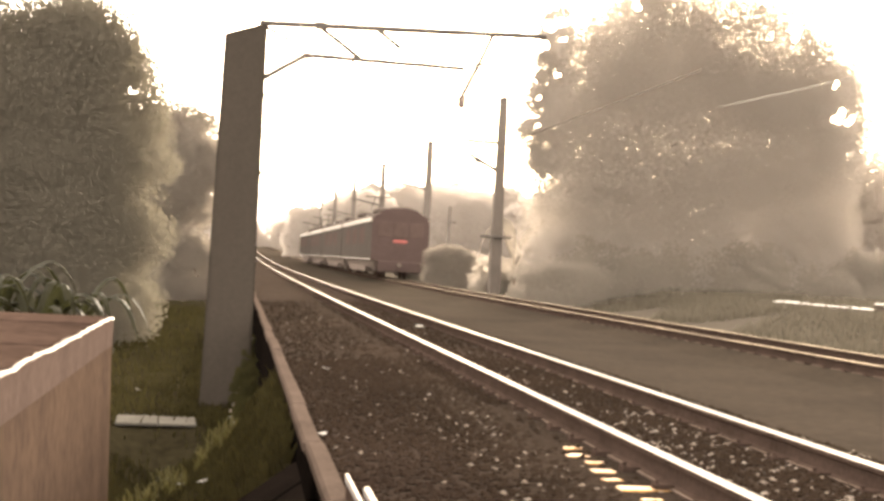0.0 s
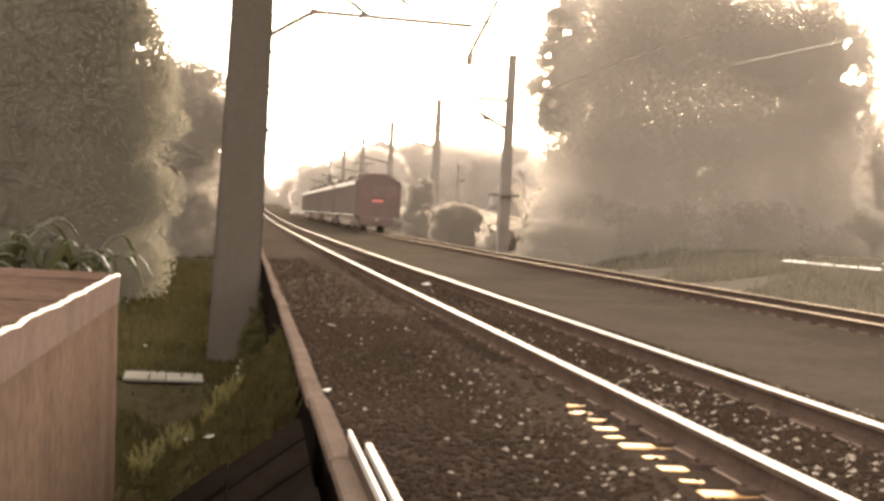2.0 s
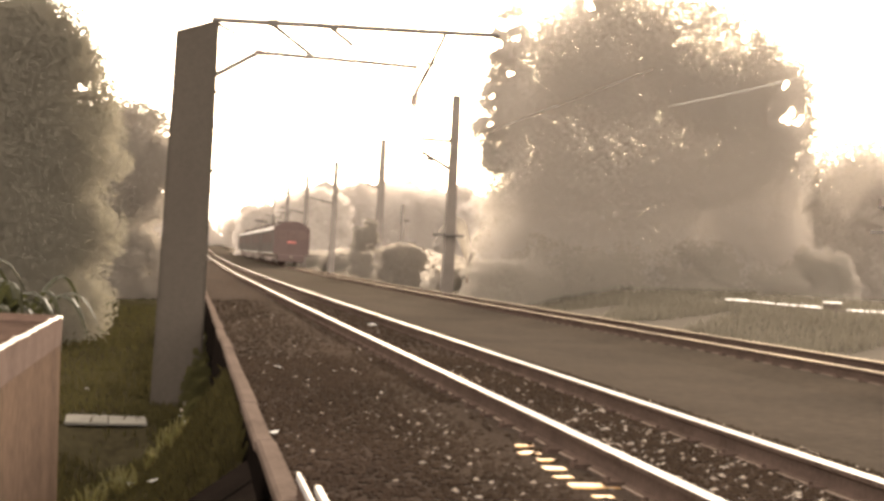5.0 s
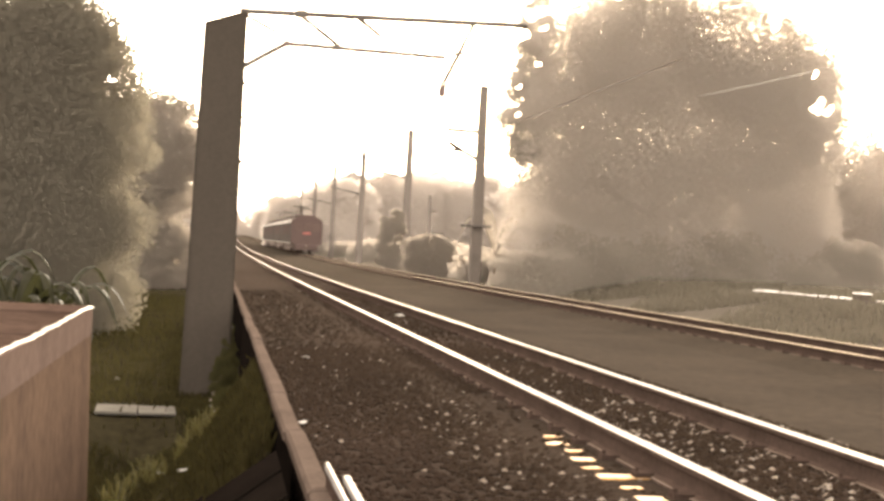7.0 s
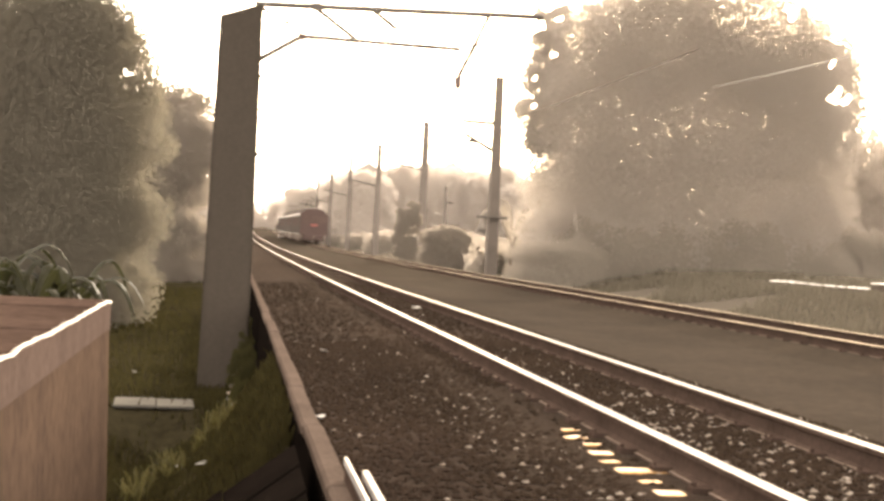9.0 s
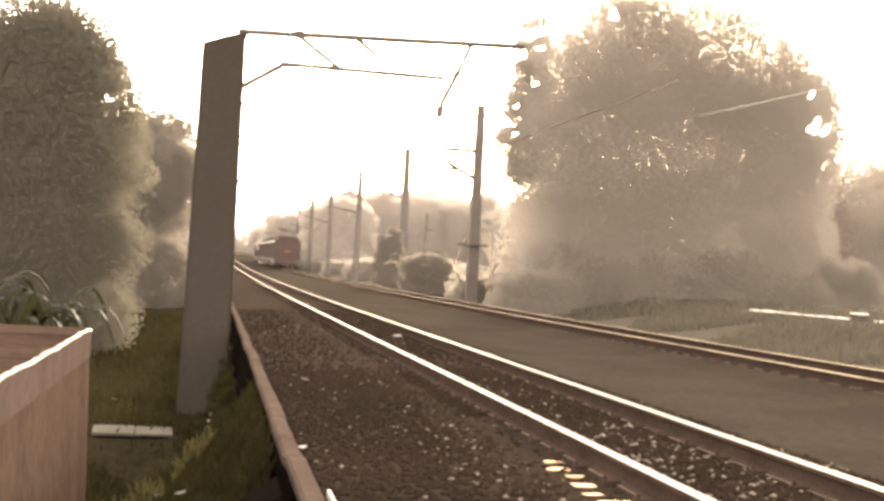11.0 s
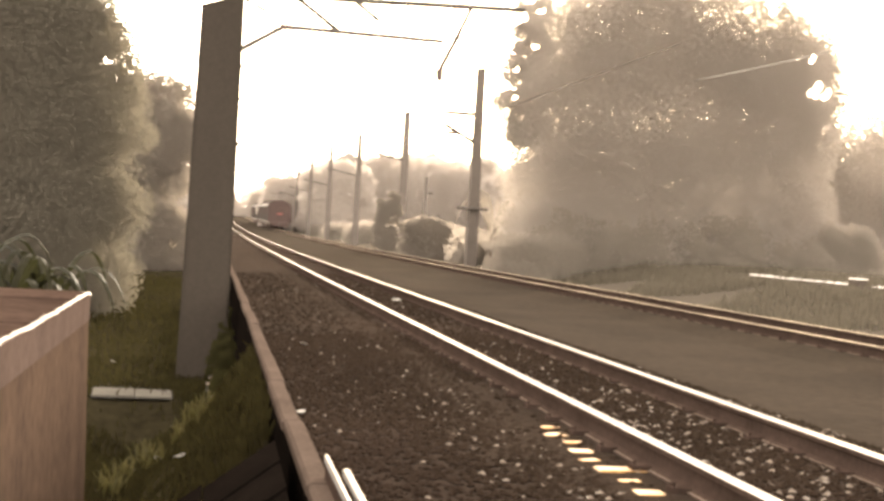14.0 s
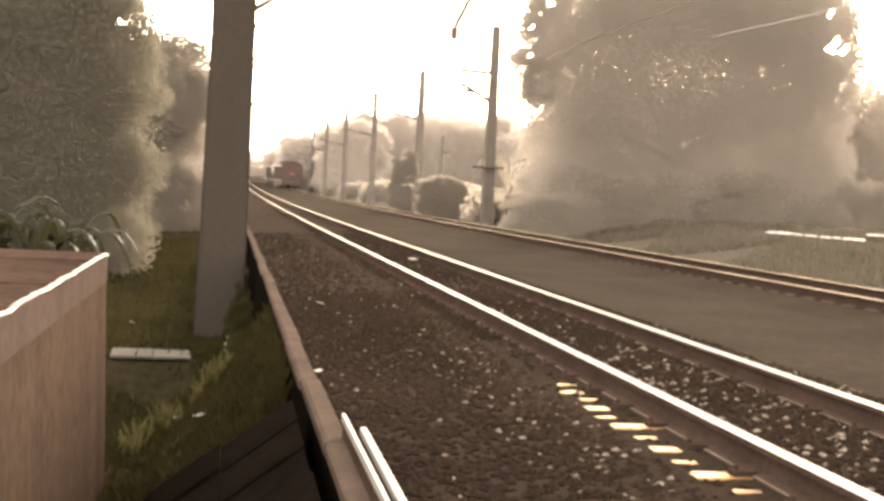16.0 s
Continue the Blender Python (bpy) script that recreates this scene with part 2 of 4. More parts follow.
def leaf_mesh(name, rng, clumps, count, size, mat, gaps=(), thin=None):
    """Many small folded leaves turned to the low sun, in clumps (x, y, z, radius); gaps are slanting holes with few leaves."""
    clumps = np.array(clumps, float)
    weight = np.maximum(clumps[:, 3], 0.28 * clumps[:, 3].max()) ** 1.8
    big = clumps[:, 3] > 0.42 * clumps[:, 3].max()
    pick = rng.choice(len(clumps), count, p=weight / weight.sum())
    way = rng.normal(size=(count, 3))
    way /= np.linalg.norm(way, axis=1)[:, None]
    r = clumps[pick, 3] * rng.uniform(0.2, 1.0, count) ** 0.5 * (1 + 0.07 * rng.normal(size=count))
    centre = clumps[pick, :3] + way * r[:, None] * np.array([1, 1, 0.85])
    # most leaves grow in the rounded outer shell of the crown
    low, high = (clumps[:, :3] - clumps[:, 3:]).min(0), (clumps[:, :3] + clumps[:, 3:]).max(0)
    u = (centre - (low + high) / 2) / ((high - low) / 2)
    bulge = np.sqrt(np.clip(1 - np.clip(np.abs(u[:, 0]), 0, 1) ** 2.5 - np.clip(u[:, 2], 0, 1) ** 4 * 0.5, 0.02, 1)) * (high - low)[1] / 2 * 0.9
    outer = (rng.random(count) < 0.7) & big[pick]
    where = (low + high)[1] / 2 + bulge * np.where(rng.random(count) < 0.7, -1, 1) + rng.normal(size=count) * 0.06 * (high - low)[1] / 2
    centre[:, 1] = np.where(outer, where, centre[:, 1])
    for gx, gy, gz, gr, slope, rise in gaps:
        off = centre - (gx, gy, gz)
        across, up = off[:, 0] - slope * off[:, 1], off[:, 2] - rise * off[:, 1]
        turn = np.arctan2(up, across)
        far = np.hypot(across, up) > gr * (1 + 0.35 * np.sin(2 * turn + gx) + 0.2 * np.sin(3 * turn + 3 * gz) + 0.15 * rng.normal(size=len(turn)))
        keep = far | (rng.random(len(centre)) < 0.03)
        centre, pick = centre[keep], pick[keep]
    n = len(centre)
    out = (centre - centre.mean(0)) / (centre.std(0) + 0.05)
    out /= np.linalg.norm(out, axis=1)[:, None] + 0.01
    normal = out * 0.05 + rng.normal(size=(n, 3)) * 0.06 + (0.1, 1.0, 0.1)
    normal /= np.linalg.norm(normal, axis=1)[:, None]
    side = np.cross(normal, rng.normal(size=(n, 3)))
    side /= np.linalg.norm(side, axis=1)[:, None]
    long = np.cross(normal, side)
    s = size * rng.uniform(0.55, 1.35, n)[:, None]
    if thin:
        # smaller leaves towards the top let the sky through, standing for glare
        s *= 1 - thin[2] * np.clip((centre[:, 2:] - thin[0]) / (thin[1] - thin[0]), 0, 1) * big[pick, None]
        s *= np.where(big[pick], 1.0, 0.95)[:, None]
    v = np.stack([centre - long * s, centre + side * s * 0.62 + normal * s * 0.04, centre + long * s, centre - side * s * 0.62 + normal * s * 0.04], 1)
    q = np.arange(n)[:, None] * 4
    faces = np.concatenate([q + [0, 1, 2], q + [0, 2, 3]], 0).astype(np.int32)
    me = bpy.data.meshes.new(name)
    me.vertices.add(4 * n)
    me.vertices.foreach_set("co", v.astype(np.float32).ravel())
    me.loops.add(6 * n)
    me.loops.foreach_set("vertex_index", faces.ravel())
    me.polygons.add(2 * n)
    me.polygons.foreach_set("loop_start", np.arange(0, 6 * n, 3, dtype=np.int32))
    me.materials.append(mat)
    me.update(calc_edges=True)
    return me


def tree(name, label, base, height, clumps, leaves, size, mat, seed, trunk=0.25, gaps=(), category="tree", thin=None):
    """A tapered trunk with limbs that reach into the clumps of the crown."""
    rng = np.random.default_rng(seed)
    top = empty(name, pose(*base), label, category)
    bm = bmesh.new()
    points = [Vector((0, 0, -0.3))]
    for i in range(1, 6):
        points.append(Vector((rng.normal() * 0.12, rng.normal() * 0.12, height * 0.6 * i / 5)))
    for i in range(5):
        tube(bm, points[i], points[i + 1], trunk * (1 - 0.13 * i), trunk * (1 - 0.13 * (i + 1)), 9)
    part("trunk", bm, bark, top)
    big = sorted(clumps, key=lambda c: -c[3])[:9]
    for c in big:
        bm = bmesh.new()
        start = points[int(rng.integers(2, 5))]
        end = Vector(c[:3]) - Vector(base)
        mid = start.lerp(end, 0.5) + Vector((0, 0, -0.25))
        tube(bm, start, mid, trunk * 0.42, trunk * 0.28, 7)
        tube(bm, mid, end, trunk * 0.28, trunk * 0.1, 7)
        part("limb", bm, bark, top)
    local = [(c[0] - base[0], c[1] - base[1], c[2] - base[2], c[3]) for c in clumps]
    holes = [(g[0] - base[0], g[1] - base[1], g[2] - base[2], g[3], g[0] / g[1], (g[2] - 1) / g[1]) for g in gaps]
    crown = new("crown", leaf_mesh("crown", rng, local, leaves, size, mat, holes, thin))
    crown.parent = top
    return top


def cloud(rng, x0, x1, y0, y1, z0, z1, count, r0, r1, square=2.0):
    """Clump centres spread at random through a rounded space."""
    out = []
    while len(out) < count:
        u = rng.uniform(-1, 1, 3)
        if (np.abs(u) ** square).sum() > 1.05:
            continue
        c = ((x0 + x1) / 2 + u[0] * (x1 - x0) / 2, (y0 + y1) / 2 + u[1] * (y1 - y0) / 2, (z0 + z1) / 2 + u[2] * (z1 - z0) / 2)
        out.append((*c, rng.uniform(r0, r1)))
    return out


# ---- ground ----
VERGE = -1.80
RNG = np.random.default_rng(5)


def ground_height(x, y):
    """The verge lies low beside the track bed, which drops beyond the second track to the right-hand ground."""
    if x < 0.47:
        rise = min(1.0, max(0.0, (y - 24.0) / 40.0))
        dip = 0.45 * max(0.0, 1 - abs(x + 0.9) / 1.2) * max(0.0, min(1.0, (20.6 - y) / 0.8)) * max(0.0, min(1.0, (y - 14.0) / 4.0))
        return VERGE - dip + 1.35 * rise + 0.10 * noise.noise((x * 0.5, y * 0.35, 3.0)) + 1.5 * max(0.0, min(1.0, (x + 0.75) / 1.2)) ** 1.6 * max(0.0, min(1.0, (y - 7.8) / 1.8)) * max(0.0, min(1.0, (23.0 - y) / 9.0))
    if x < 10.4:
        return -1.2
    return -0.42 + 0.07 * noise.noise((x * 0.3, y * 0.2, 1.0)) + 0.80 * min(1.0, max(0.0, (x - 11.2) / 3.4)) + 0.004 * min(60, max(0, x - 15))


def build_ground():
    bm = bmesh.new()
    xs = [-1500, -400, -120, -50, -25, -14, -9, -6.5, -5, -4, -3.2, -2.6, -2.0, -1.5, -1.0, -0.6, -0.2, 0.0, 0.2, 0.34, 0.46, 0.49, 2, 6, 10.39, 10.45, 11.5, 13, 15, 17, 20, 24, 30, 40, 60, 120, 400, 1500]
    ys = [-300, -60, -15, 0, 3, 5, 7, 9, 10.5, 12, 13.5, 15, 16.5, 18, 19.2, 20.0, 20.7, 21.4, 22.5, 24, 26, 28, 31, 35, 40, 46, 54, 64, 80, 110, 160, 260, 500, 1200, 2500]
    grid = [[bm.verts.new((x, y, ground_height(x, y))) for x in xs] for y in ys]
    for r0, r1 in zip(grid, grid[1:]):
        for i in range(len(xs) - 1):
            bm.faces.new((r0[i], r0[i + 1], r1[i + 1], r1[i]))
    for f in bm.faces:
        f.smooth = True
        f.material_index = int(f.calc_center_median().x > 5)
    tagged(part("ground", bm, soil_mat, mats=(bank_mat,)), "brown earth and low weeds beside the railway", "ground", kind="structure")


build_ground()


def build_bed():
    """The ballast bed in two strips: oily dark under the near track, haze-lightened earth beyond it."""
    near = [(0.576, -1.3), (0.576, -0.23), (1.5, -0.19), (1.93, -0.150), (1.955, -0.150), (2.06, -0.153), (2.12, -0.146), (2.36, -0.146), (2.42, -0.13), (3.22, -0.13), (3.30, -0.146), (3.55, -0.146), (3.75, -0.165), (4.3, -0.22), (4.3, -1.3)]
    bm = bmesh.new()
    sweep(bm, near, -12, 460, 60, True)
    tagged(part("track_bed", bm, ballast_mat), "dark oily ballast bed under the near railway track", "ballast", kind="structure")
    far = [(4.303, -1.3), (4.303, -0.22), (5.5, -0.25), (6.9, -0.22), (7.35, -0.16), (7.55, -0.136), (9.0, -0.136), (9.2, -0.165), (9.8, -0.22), (10.9, -0.44), (10.9, -1.3)]
    bm = bmesh.new()
    sweep(bm, far, -12, 460, 60, True)
    tagged(part("far_track_bed", bm, far_bed_mat), "brown bed under the second railway track, lifted by haze sheen", "ballast", kind="structure")


build_bed()


def stones():
    """Loose ballast chips on the bed, thickest near the camera."""
    rng = np.random.default_rng(11)
    verts, faces, glints = [], [], []
    octa = np.array([(1, 0, 0), (0, 1, 0), (-1, 0, 0), (0, -1, 0), (0, 0, 1), (0, 0, -1)], float)
    tris = [(0, 1, 4), (1, 2, 4), (2, 3, 4), (3, 0, 4), (1, 0, 5), (2, 1, 5), (3, 2, 5), (0, 3, 5)]
    for k in range(38000):
        if k < 27000:
            x, y = rng.uniform(0.59, 4.28), 3.0 + 12.0 * rng.random() ** 1.2
        else:
            x, y = rng.uniform(0.59, 4.28), 12.0 + 22.0 * rng.random() ** 1.3
        if min(abs(x - r) for r in (2.27, 3.38, 7.72, 8.83)) < 0.09 or (1.93 < x < 2.2 and y < 10.3 and rng.random() < 0.9):
            continue
        top = np.interp(x, [0.56, 1.5, 2.06, 2.36, 2.42, 3.22, 3.3, 3.75, 4.3, 5.5, 6.9, 7.35, 7.55, 9.0, 9.2, 9.8, 10.9], [-0.23, -0.19, -0.152, -0.146, -0.13, -0.13, -0.146, -0.165, -0.22, -0.25, -0.22, -0.16, -0.136, -0.136, -0.165, -0.22, -0.44])
        s = rng.uniform(0.012, 0.034) if k % 45 else rng.uniform(0.011, 0.025)
        # chosen chips get the paler glint colour, most of them close by
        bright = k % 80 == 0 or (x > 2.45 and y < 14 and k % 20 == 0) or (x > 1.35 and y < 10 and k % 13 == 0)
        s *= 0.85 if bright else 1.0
        p = octa * s * rng.uniform(0.6, 1.25, (6, 3)) * (1, 1, 0.55)
        a_turn = rng.uniform(0, 6.28)
        c, d = math.cos(a_turn), math.sin(a_turn)
        base = len(verts)
        for vx, vy, vz in p:
            verts.append((x + c * vx - d * vy, y + d * vx + c * vy, top + s * 0.22 + vz))
        faces += [(base + i, base + j, base + m) for i, j, m in tris]
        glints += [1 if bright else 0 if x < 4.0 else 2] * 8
    me = mesh_from("ballast_stones", verts, faces, ballast_mat)
    me.materials.append(stone_mat)
    me.materials.append(far_bed_mat)
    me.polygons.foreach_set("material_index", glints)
    tagged(new("ballast_stones", me), "loose grey ballast chips scattered over the track bed", "gravel", kind="stuff")


stones()

# ---- tracks ----
RAIL = [(-0.06, -0.150), (0.06, -0.150), (0.06, -0.138), (0.012, -0.118), (0.010, -0.045), (0.036, -0.034), (0.036, -0.006), (0.026, 0.0), (-0.026, 0.0), (-0.036, -0.006), (-0.036, -0.034), (-0.010, -0.045), (-0.012, -0.118), (-0.050, -0.132), (-0.06, -0.136)]


def rail_mesh(y0, y1, steps, head, worn):
    bm = bmesh.new()
    sides = sweep(bm, RAIL, y0, y1, steps, True)
    for i in worn:
        for f in sides[i]:
            f.material_index = 1
    # only one outer foot edge carries the painted lit line
    for f in sides[13]:
        f.material_index = 2
    return finish(bm, "rail", rail_side, (head, rail_foot))


def sleeper_mesh():
    bm = bmesh.new()
    block(bm, -0.86, 0.86, -0.065, 0.065, -0.32, -0.145, 0.008)
    return finish(bm, "sleeper", sleeper_mat)


def clip_bm(bm, x, y):
    block(bm, x - 0.05, x + 0.05, y - 0.04, y + 0.04, -0.15, -0.118)
    tube(bm, (x - 0.03, y, -0.118), (x - 0.03, y, -0.095), 0.013, n=6)


def track(x, label):
    top = empty("railway_track", pose(x, 0, 0), label, "railway track", "tracks")
    rail = rail_mesh(-12, 460, 60, *((rail_top, (7, 8)) if x < 5 else (rail_dull, (7, 8))))
    for dx in (-0.555, 0.555):
        ob = new("rail", rail)
        ob.parent = top
        ob.location = (dx, 0, 0)
        tagged(ob, "polished steel rail with rusty sides")
    me = sleeper_mesh()
    pitch = 0.575
    near = [3.0 + pitch * i for i in range(150)]
    for y in near:
        ob = new("sleeper", me)
        ob.parent = top
        ob.location = (RNG.normal() * 0.01, y, grade(y) + RNG.normal() * 0.002 - (0.03 if y > 8.0 or x > 5 else 0.0))
    bm = bmesh.new()
    # small metal plates added between sleepers only to carry glints
    plate = bmesh.new()
    block(plate, -0.06, 0.06, -0.035, 0.035, -0.2, -0.1455, 0.008)
    plate = finish(plate, "tie_plate", sleeper_mat)
    for y in near[:9] if x < 5 else ():
        ob = new("tie_plate", plate)
        ob.parent = top
        ob.location = (-0.77 + RNG.normal() * 0.02, y + pitch / 2, RNG.normal() * 0.002)
        ob.rotation_euler = (0, 0, RNG.normal() * 0.15)
    for i in range(150, 420):
        block(bm, -0.95, 0.95, 3 + pitch * i - 0.085, 3 + pitch * i + 0.085, -0.32 + grade(3 + pitch * i), -0.18 + grade(3 + pitch * i))
    tagged(part("far_sleeper", bm, sleeper_mat, top), kind="stuff")
    bm = bmesh.new()
    for y in near[:60]:
        for dx in (-0.555, 0.555):
            clip_bm(bm, dx - 0.085, y)
            clip_bm(bm, dx + 0.085, y)
    tagged(part("rail_clip", bm, rail_side, top), kind="stuff")


track(2.825, "near railway track with shining rails on buried concrete sleepers")
track(8.275, "second railway track beyond it, with dusty shining rails")


def kerb():
    """The concrete edge that holds the bed, cast in lengths, with a drop to the verge."""
    top = empty("retaining_kerb", pose(0, 0, 0), "worn concrete kerb wall along the edge of the track bed", "kerb", kind="structure")
    y = -6.0
    while y < 60:
        length = 2.0 + RNG.uniform(-0.2, 0.2)
        bm = bmesh.new()
        j = RNG.normal() * 0.005
        block(bm, 0.452 + j, 0.572 + j, y, y + length - 0.012, -0.25, -0.17 + RNG.normal() * 0.006, 0.018)
        part("kerb_block", bm, kerb_mat, top)
        # lower blocks are near-black in place of shade below the kerb
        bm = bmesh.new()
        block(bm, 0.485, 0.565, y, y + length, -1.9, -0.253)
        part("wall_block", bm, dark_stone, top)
        y += length
    bm = bmesh.new()
    block(bm, 0.455, 0.57, 60, 300, -1.9, -0.18, 0.018)
    part("kerb_block", bm, kerb_mat, top)


kerb()


def spare_rails():
    for x, y1, turn, w in ((0.68, 6.1, 0.1, 0.24), (0.722, 5.75, -0.05, 0.42)):
        bm = bmesh.new()
        sides = sweep(bm, [(px * w, pz) for px, pz in RAIL], -3.0, y1, 4)
        for i in (5, 6, 7, 8, 9):
            for f in sides[i]:
                f.material_index = 1
        ob = part("spare_rail", bm, rail_side, None, mats=(rail_top,))
        ob.matrix_world = pose(x - 0.12, 0, -0.055, 0, 0, turn)
        tagged(ob, "spare steel rail lying beside the concrete kerb", "rail", "spare rails")


spare_rails()


# ---- portal and overhead line ----
def portal():
    D = 24.0
    top = empty("catenary_mast", pose(-0.06, D, VERGE), "broad weathered concrete catenary mast with steel brackets", "mast")
    bm = bmesh.new()
    h = 5.08 - VERGE
    prof = bmesh.ops.create_cube(bm, size=1.0)["verts"]
    for v in prof:
        top_end = v.co.z > 0
        w = 0.375 if top_end else 0.44
        v.co = Vector((w * (1 if v.co.x > 0 else -1) + (-0.015 if top_end else -0.05), 0.22 * (1 if v.co.y > 0 else -1), (h + (0.02 if v.co.x > 0 else -0.24)) if top_end else -0.5))
    bmesh.ops.bevel(bm, geom=[e for e in bm.edges if abs(e.verts[0].co.z - e.verts[1].co.z) > 1], offset=0.04, segments=2, affect="EDGES")
    part("mast", bm, mast_mat, top)
    for dz in (1.2, 2.6, 4.2, 5.6):
        bm = bmesh.new()
        block(bm, 0.34, 0.405, -0.05, 0.05, dz, dz + 0.05)
        part("step_bracket", bm, steel_mat, top)
    x0, z0 = 0.32, 5.12 - VERGE
    bm = bmesh.new()
    tube(bm, (x0 - 0.1, 0, z0), (5.5, 0, z0 + 0.16), 0.055)
    part("beam", bm, steel_mat, top, "long steel tube beam across the track")
    bm = bmesh.new()
    tube(bm, (0.34, 0, 4.13 - VERGE), (1.08, 0, 4.60 - VERGE), 0.048)
    part("stay_tube", bm, steel_mat, top)
    bm = bmesh.new()
    tube(bm, (0.34, 0, 5.05 - VERGE), (0.86, 0, 4.8 - VERGE), 0.03)
    part("stay_wire", bm, wire_mat, top)
    bm = bmesh.new()
    for i in range(4):
        tube(bm, (1.02 + i * 0.07, 0, 4.60 - VERGE - 0.01 * i), (1.06 + i * 0.07, 0, 4.60 - VERGE - 0.01 * i), 0.105 - 0.02 * i, n=12)
    part("insulator", bm, porcelain, top, "brown ribbed porcelain insulator")
    bm = bmesh.new()
    tube(bm, (1.05, 0, 4.60 - VERGE), (4.0, 0, 4.57 - VERGE), 0.045)
    part("lower_tube", bm, steel_mat, top)
    for xa, xb, zb in ((1.28, 2.1, 4.58), (2.35, 2.8, 4.85)):
        bm = bmesh.new()
        tube(bm, (xa, 0, z0 + 0.02 * xa), (xb, 0, zb - VERGE), 0.042)
        part("hanger", bm, steel_mat, top)
    bm = bmesh.new()
    block(bm, 1.22, 1.42, -0.06, 0.06, z0 - 0.04, z0 + 0.1, 0.02)
    tube(bm, (1.36, 0, z0), (1.36, 0, z0 + 0.22), 0.015)
    part("clamp", bm, steel_mat, top)
    for x in (1.15, 2.25, 3.3, 4.2, 5.3):
        bm = bmesh.new()
        tube(bm, (x, 0, z0 + 0.03 * x), (x - 0.03, 0, z0 - 0.17 + 0.03 * x), 0.012)
        part("dropper", bm, wire_mat, top)
    bm = bmesh.new()
    tube(bm, (1.95, 0, 4.57 - VERGE), (1.83, 0, 4.34 - VERGE), 0.016)
    tube(bm, (1.83, 0, 4.34 - VERGE), (1.98, 0, 4.42 - VERGE), 0.02)
    part("steady_arm", bm, steel_mat, top)
    bm = bmesh.new()
    tube(bm, (4.25, 0, 4.66 - VERGE), (4.5, 0, 5.25 - VERGE), 0.04)
    tube(bm, (4.12, 0, 4.66 - VERGE), (4.46, 0, 4.66 - VERGE), 0.03)
    tube(bm, (4.25, 0, 4.66 - VERGE), (3.98, 0, 4.08 - VERGE), 0.045)
    part("drop_rod", bm, wire_mat, top)
    bm = bmesh.new()
    for i in range(4):
        tube(bm, (3.97, 0, 4.06 - VERGE - i * 0.055), (3.97, 0, 4.02 - VERGE - i * 0.055), 0.075, n=10)
    tube(bm, (3.97, 0, 4.1 - VERGE), (3.97, 0, 3.8 - VERGE), 0.02)
    part("hanging_insulator", bm, porcelain, top)


portal()

def rear_mast(x, y, z):
    top = empty("catenary_mast", pose(x, y, -0.9), "concrete catenary mast with a bracket arm over the track", "mast")
    bm = bmesh.new()
    tube(bm, (0, 0, -0.3), (0, 0, z + 0.9), 0.36, 0.28, 4)
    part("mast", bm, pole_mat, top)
    for p, q, r in (((0.2, 0, 6.68), (2.05, 0, 6.70), 0.04), ((1.72, 0, 6.66), (1.88, 0, 6.40), 0.035), ((0.2, 0, 6.1), (1.2, 0, 6.6), 0.03)):
        bm = bmesh.new()
        tube(bm, p, q, r, n=6)
        part("arm", bm, steel_mat, top)


for y in (51.0, 78.0, 105.0):
    rear_mast(-0.1, y, 6.2)

POLES = [(11.5, 58.7, 8.7), (11.5, 81.7, 8.65), (11.5, 108.7, 9.1), (11.5, 136.1, 9.6), (11.5, 163.3, 9.85), (11.5, 189.9, 10.15), (11.5, 218, 10.5), (11.5, 246, 10.6), (11.4, 274, 10.7), (11.2, 303, 10.8)]


def trackside_pole(x, y, z, arms):
    base = -0.55
    top = empty("trackside_pole", pose(x, y, base), "slim square concrete overhead-line pole with bracket arms", "pole", "overhead-line poles")
    bm = bmesh.new()
    tube(bm, (0, 0, -0.4), (0, 0, z - base), 0.36, 0.25, 4)
    bmesh.ops.rotate(bm, verts=bm.verts, matrix=Matrix.Rotation(radians(45), 3, "Z"))
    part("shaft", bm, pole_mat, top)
    k = -base
    if arms:
        for (xa, za), (xb, zb), r in (((-0.15, 6.6), (-1.6, 6.62), 0.092), ((-0.15, 5.35), (-1.5, 6.05), 0.092), ((-0.9, 5.7), (-1.4, 5.72), 0.07)):
            bm = bmesh.new()
            tube(bm, (xa, 0, za + k), (xb, 0, zb + k), r, n=6)
            part("arm", bm, steel_mat, top)
        bm = bmesh.new()
        for i in range(3):
            tube(bm, (-2.35 - i * 0.1, 0, 6.5 + k), (-2.4 - i * 0.1, 0, 6.52 + k), 0.14 - 0.03 * i, n=8)
        part("insulator", bm, porcelain, top)
        bm = bmesh.new()
        block(bm, -0.8, 0.6, -0.35, -0.27, 2.28 + k, 2.4 + k, 0.02)
        part("crossbar", bm, steel_mat, top)
    else:
        bm = bmesh.new()
        tube(bm, (0, 0, 5.6 + k), (-2.6, 0, 6.1 + k), 0.065, n=6)
        part("arm", bm, steel_mat, top)


for i, (x, y, z) in enumerate(POLES):
    trackside_pole(x, y, z, i == 0)


def wire(name, points, r, label):
    for p, q in zip(points, points[1:]):
        bm = bmesh.new()
        tube(bm, p, q, r, n=5)
        tagged(part(name, bm, wire_mat), label, "wire", "overhead wires")


for x, z in ((1.9, 4.34), (8.3, 4.9)):
    wire("contact_wire", [(x + 0.18 * (-1) ** i, y, z) for i, y in enumerate((24.0, 52.0, 80.0, 108.0, 136.0, 164.0, 192.0, 220.0, 250.0))] , 0.008, "thin copper contact wire stretched over the track")


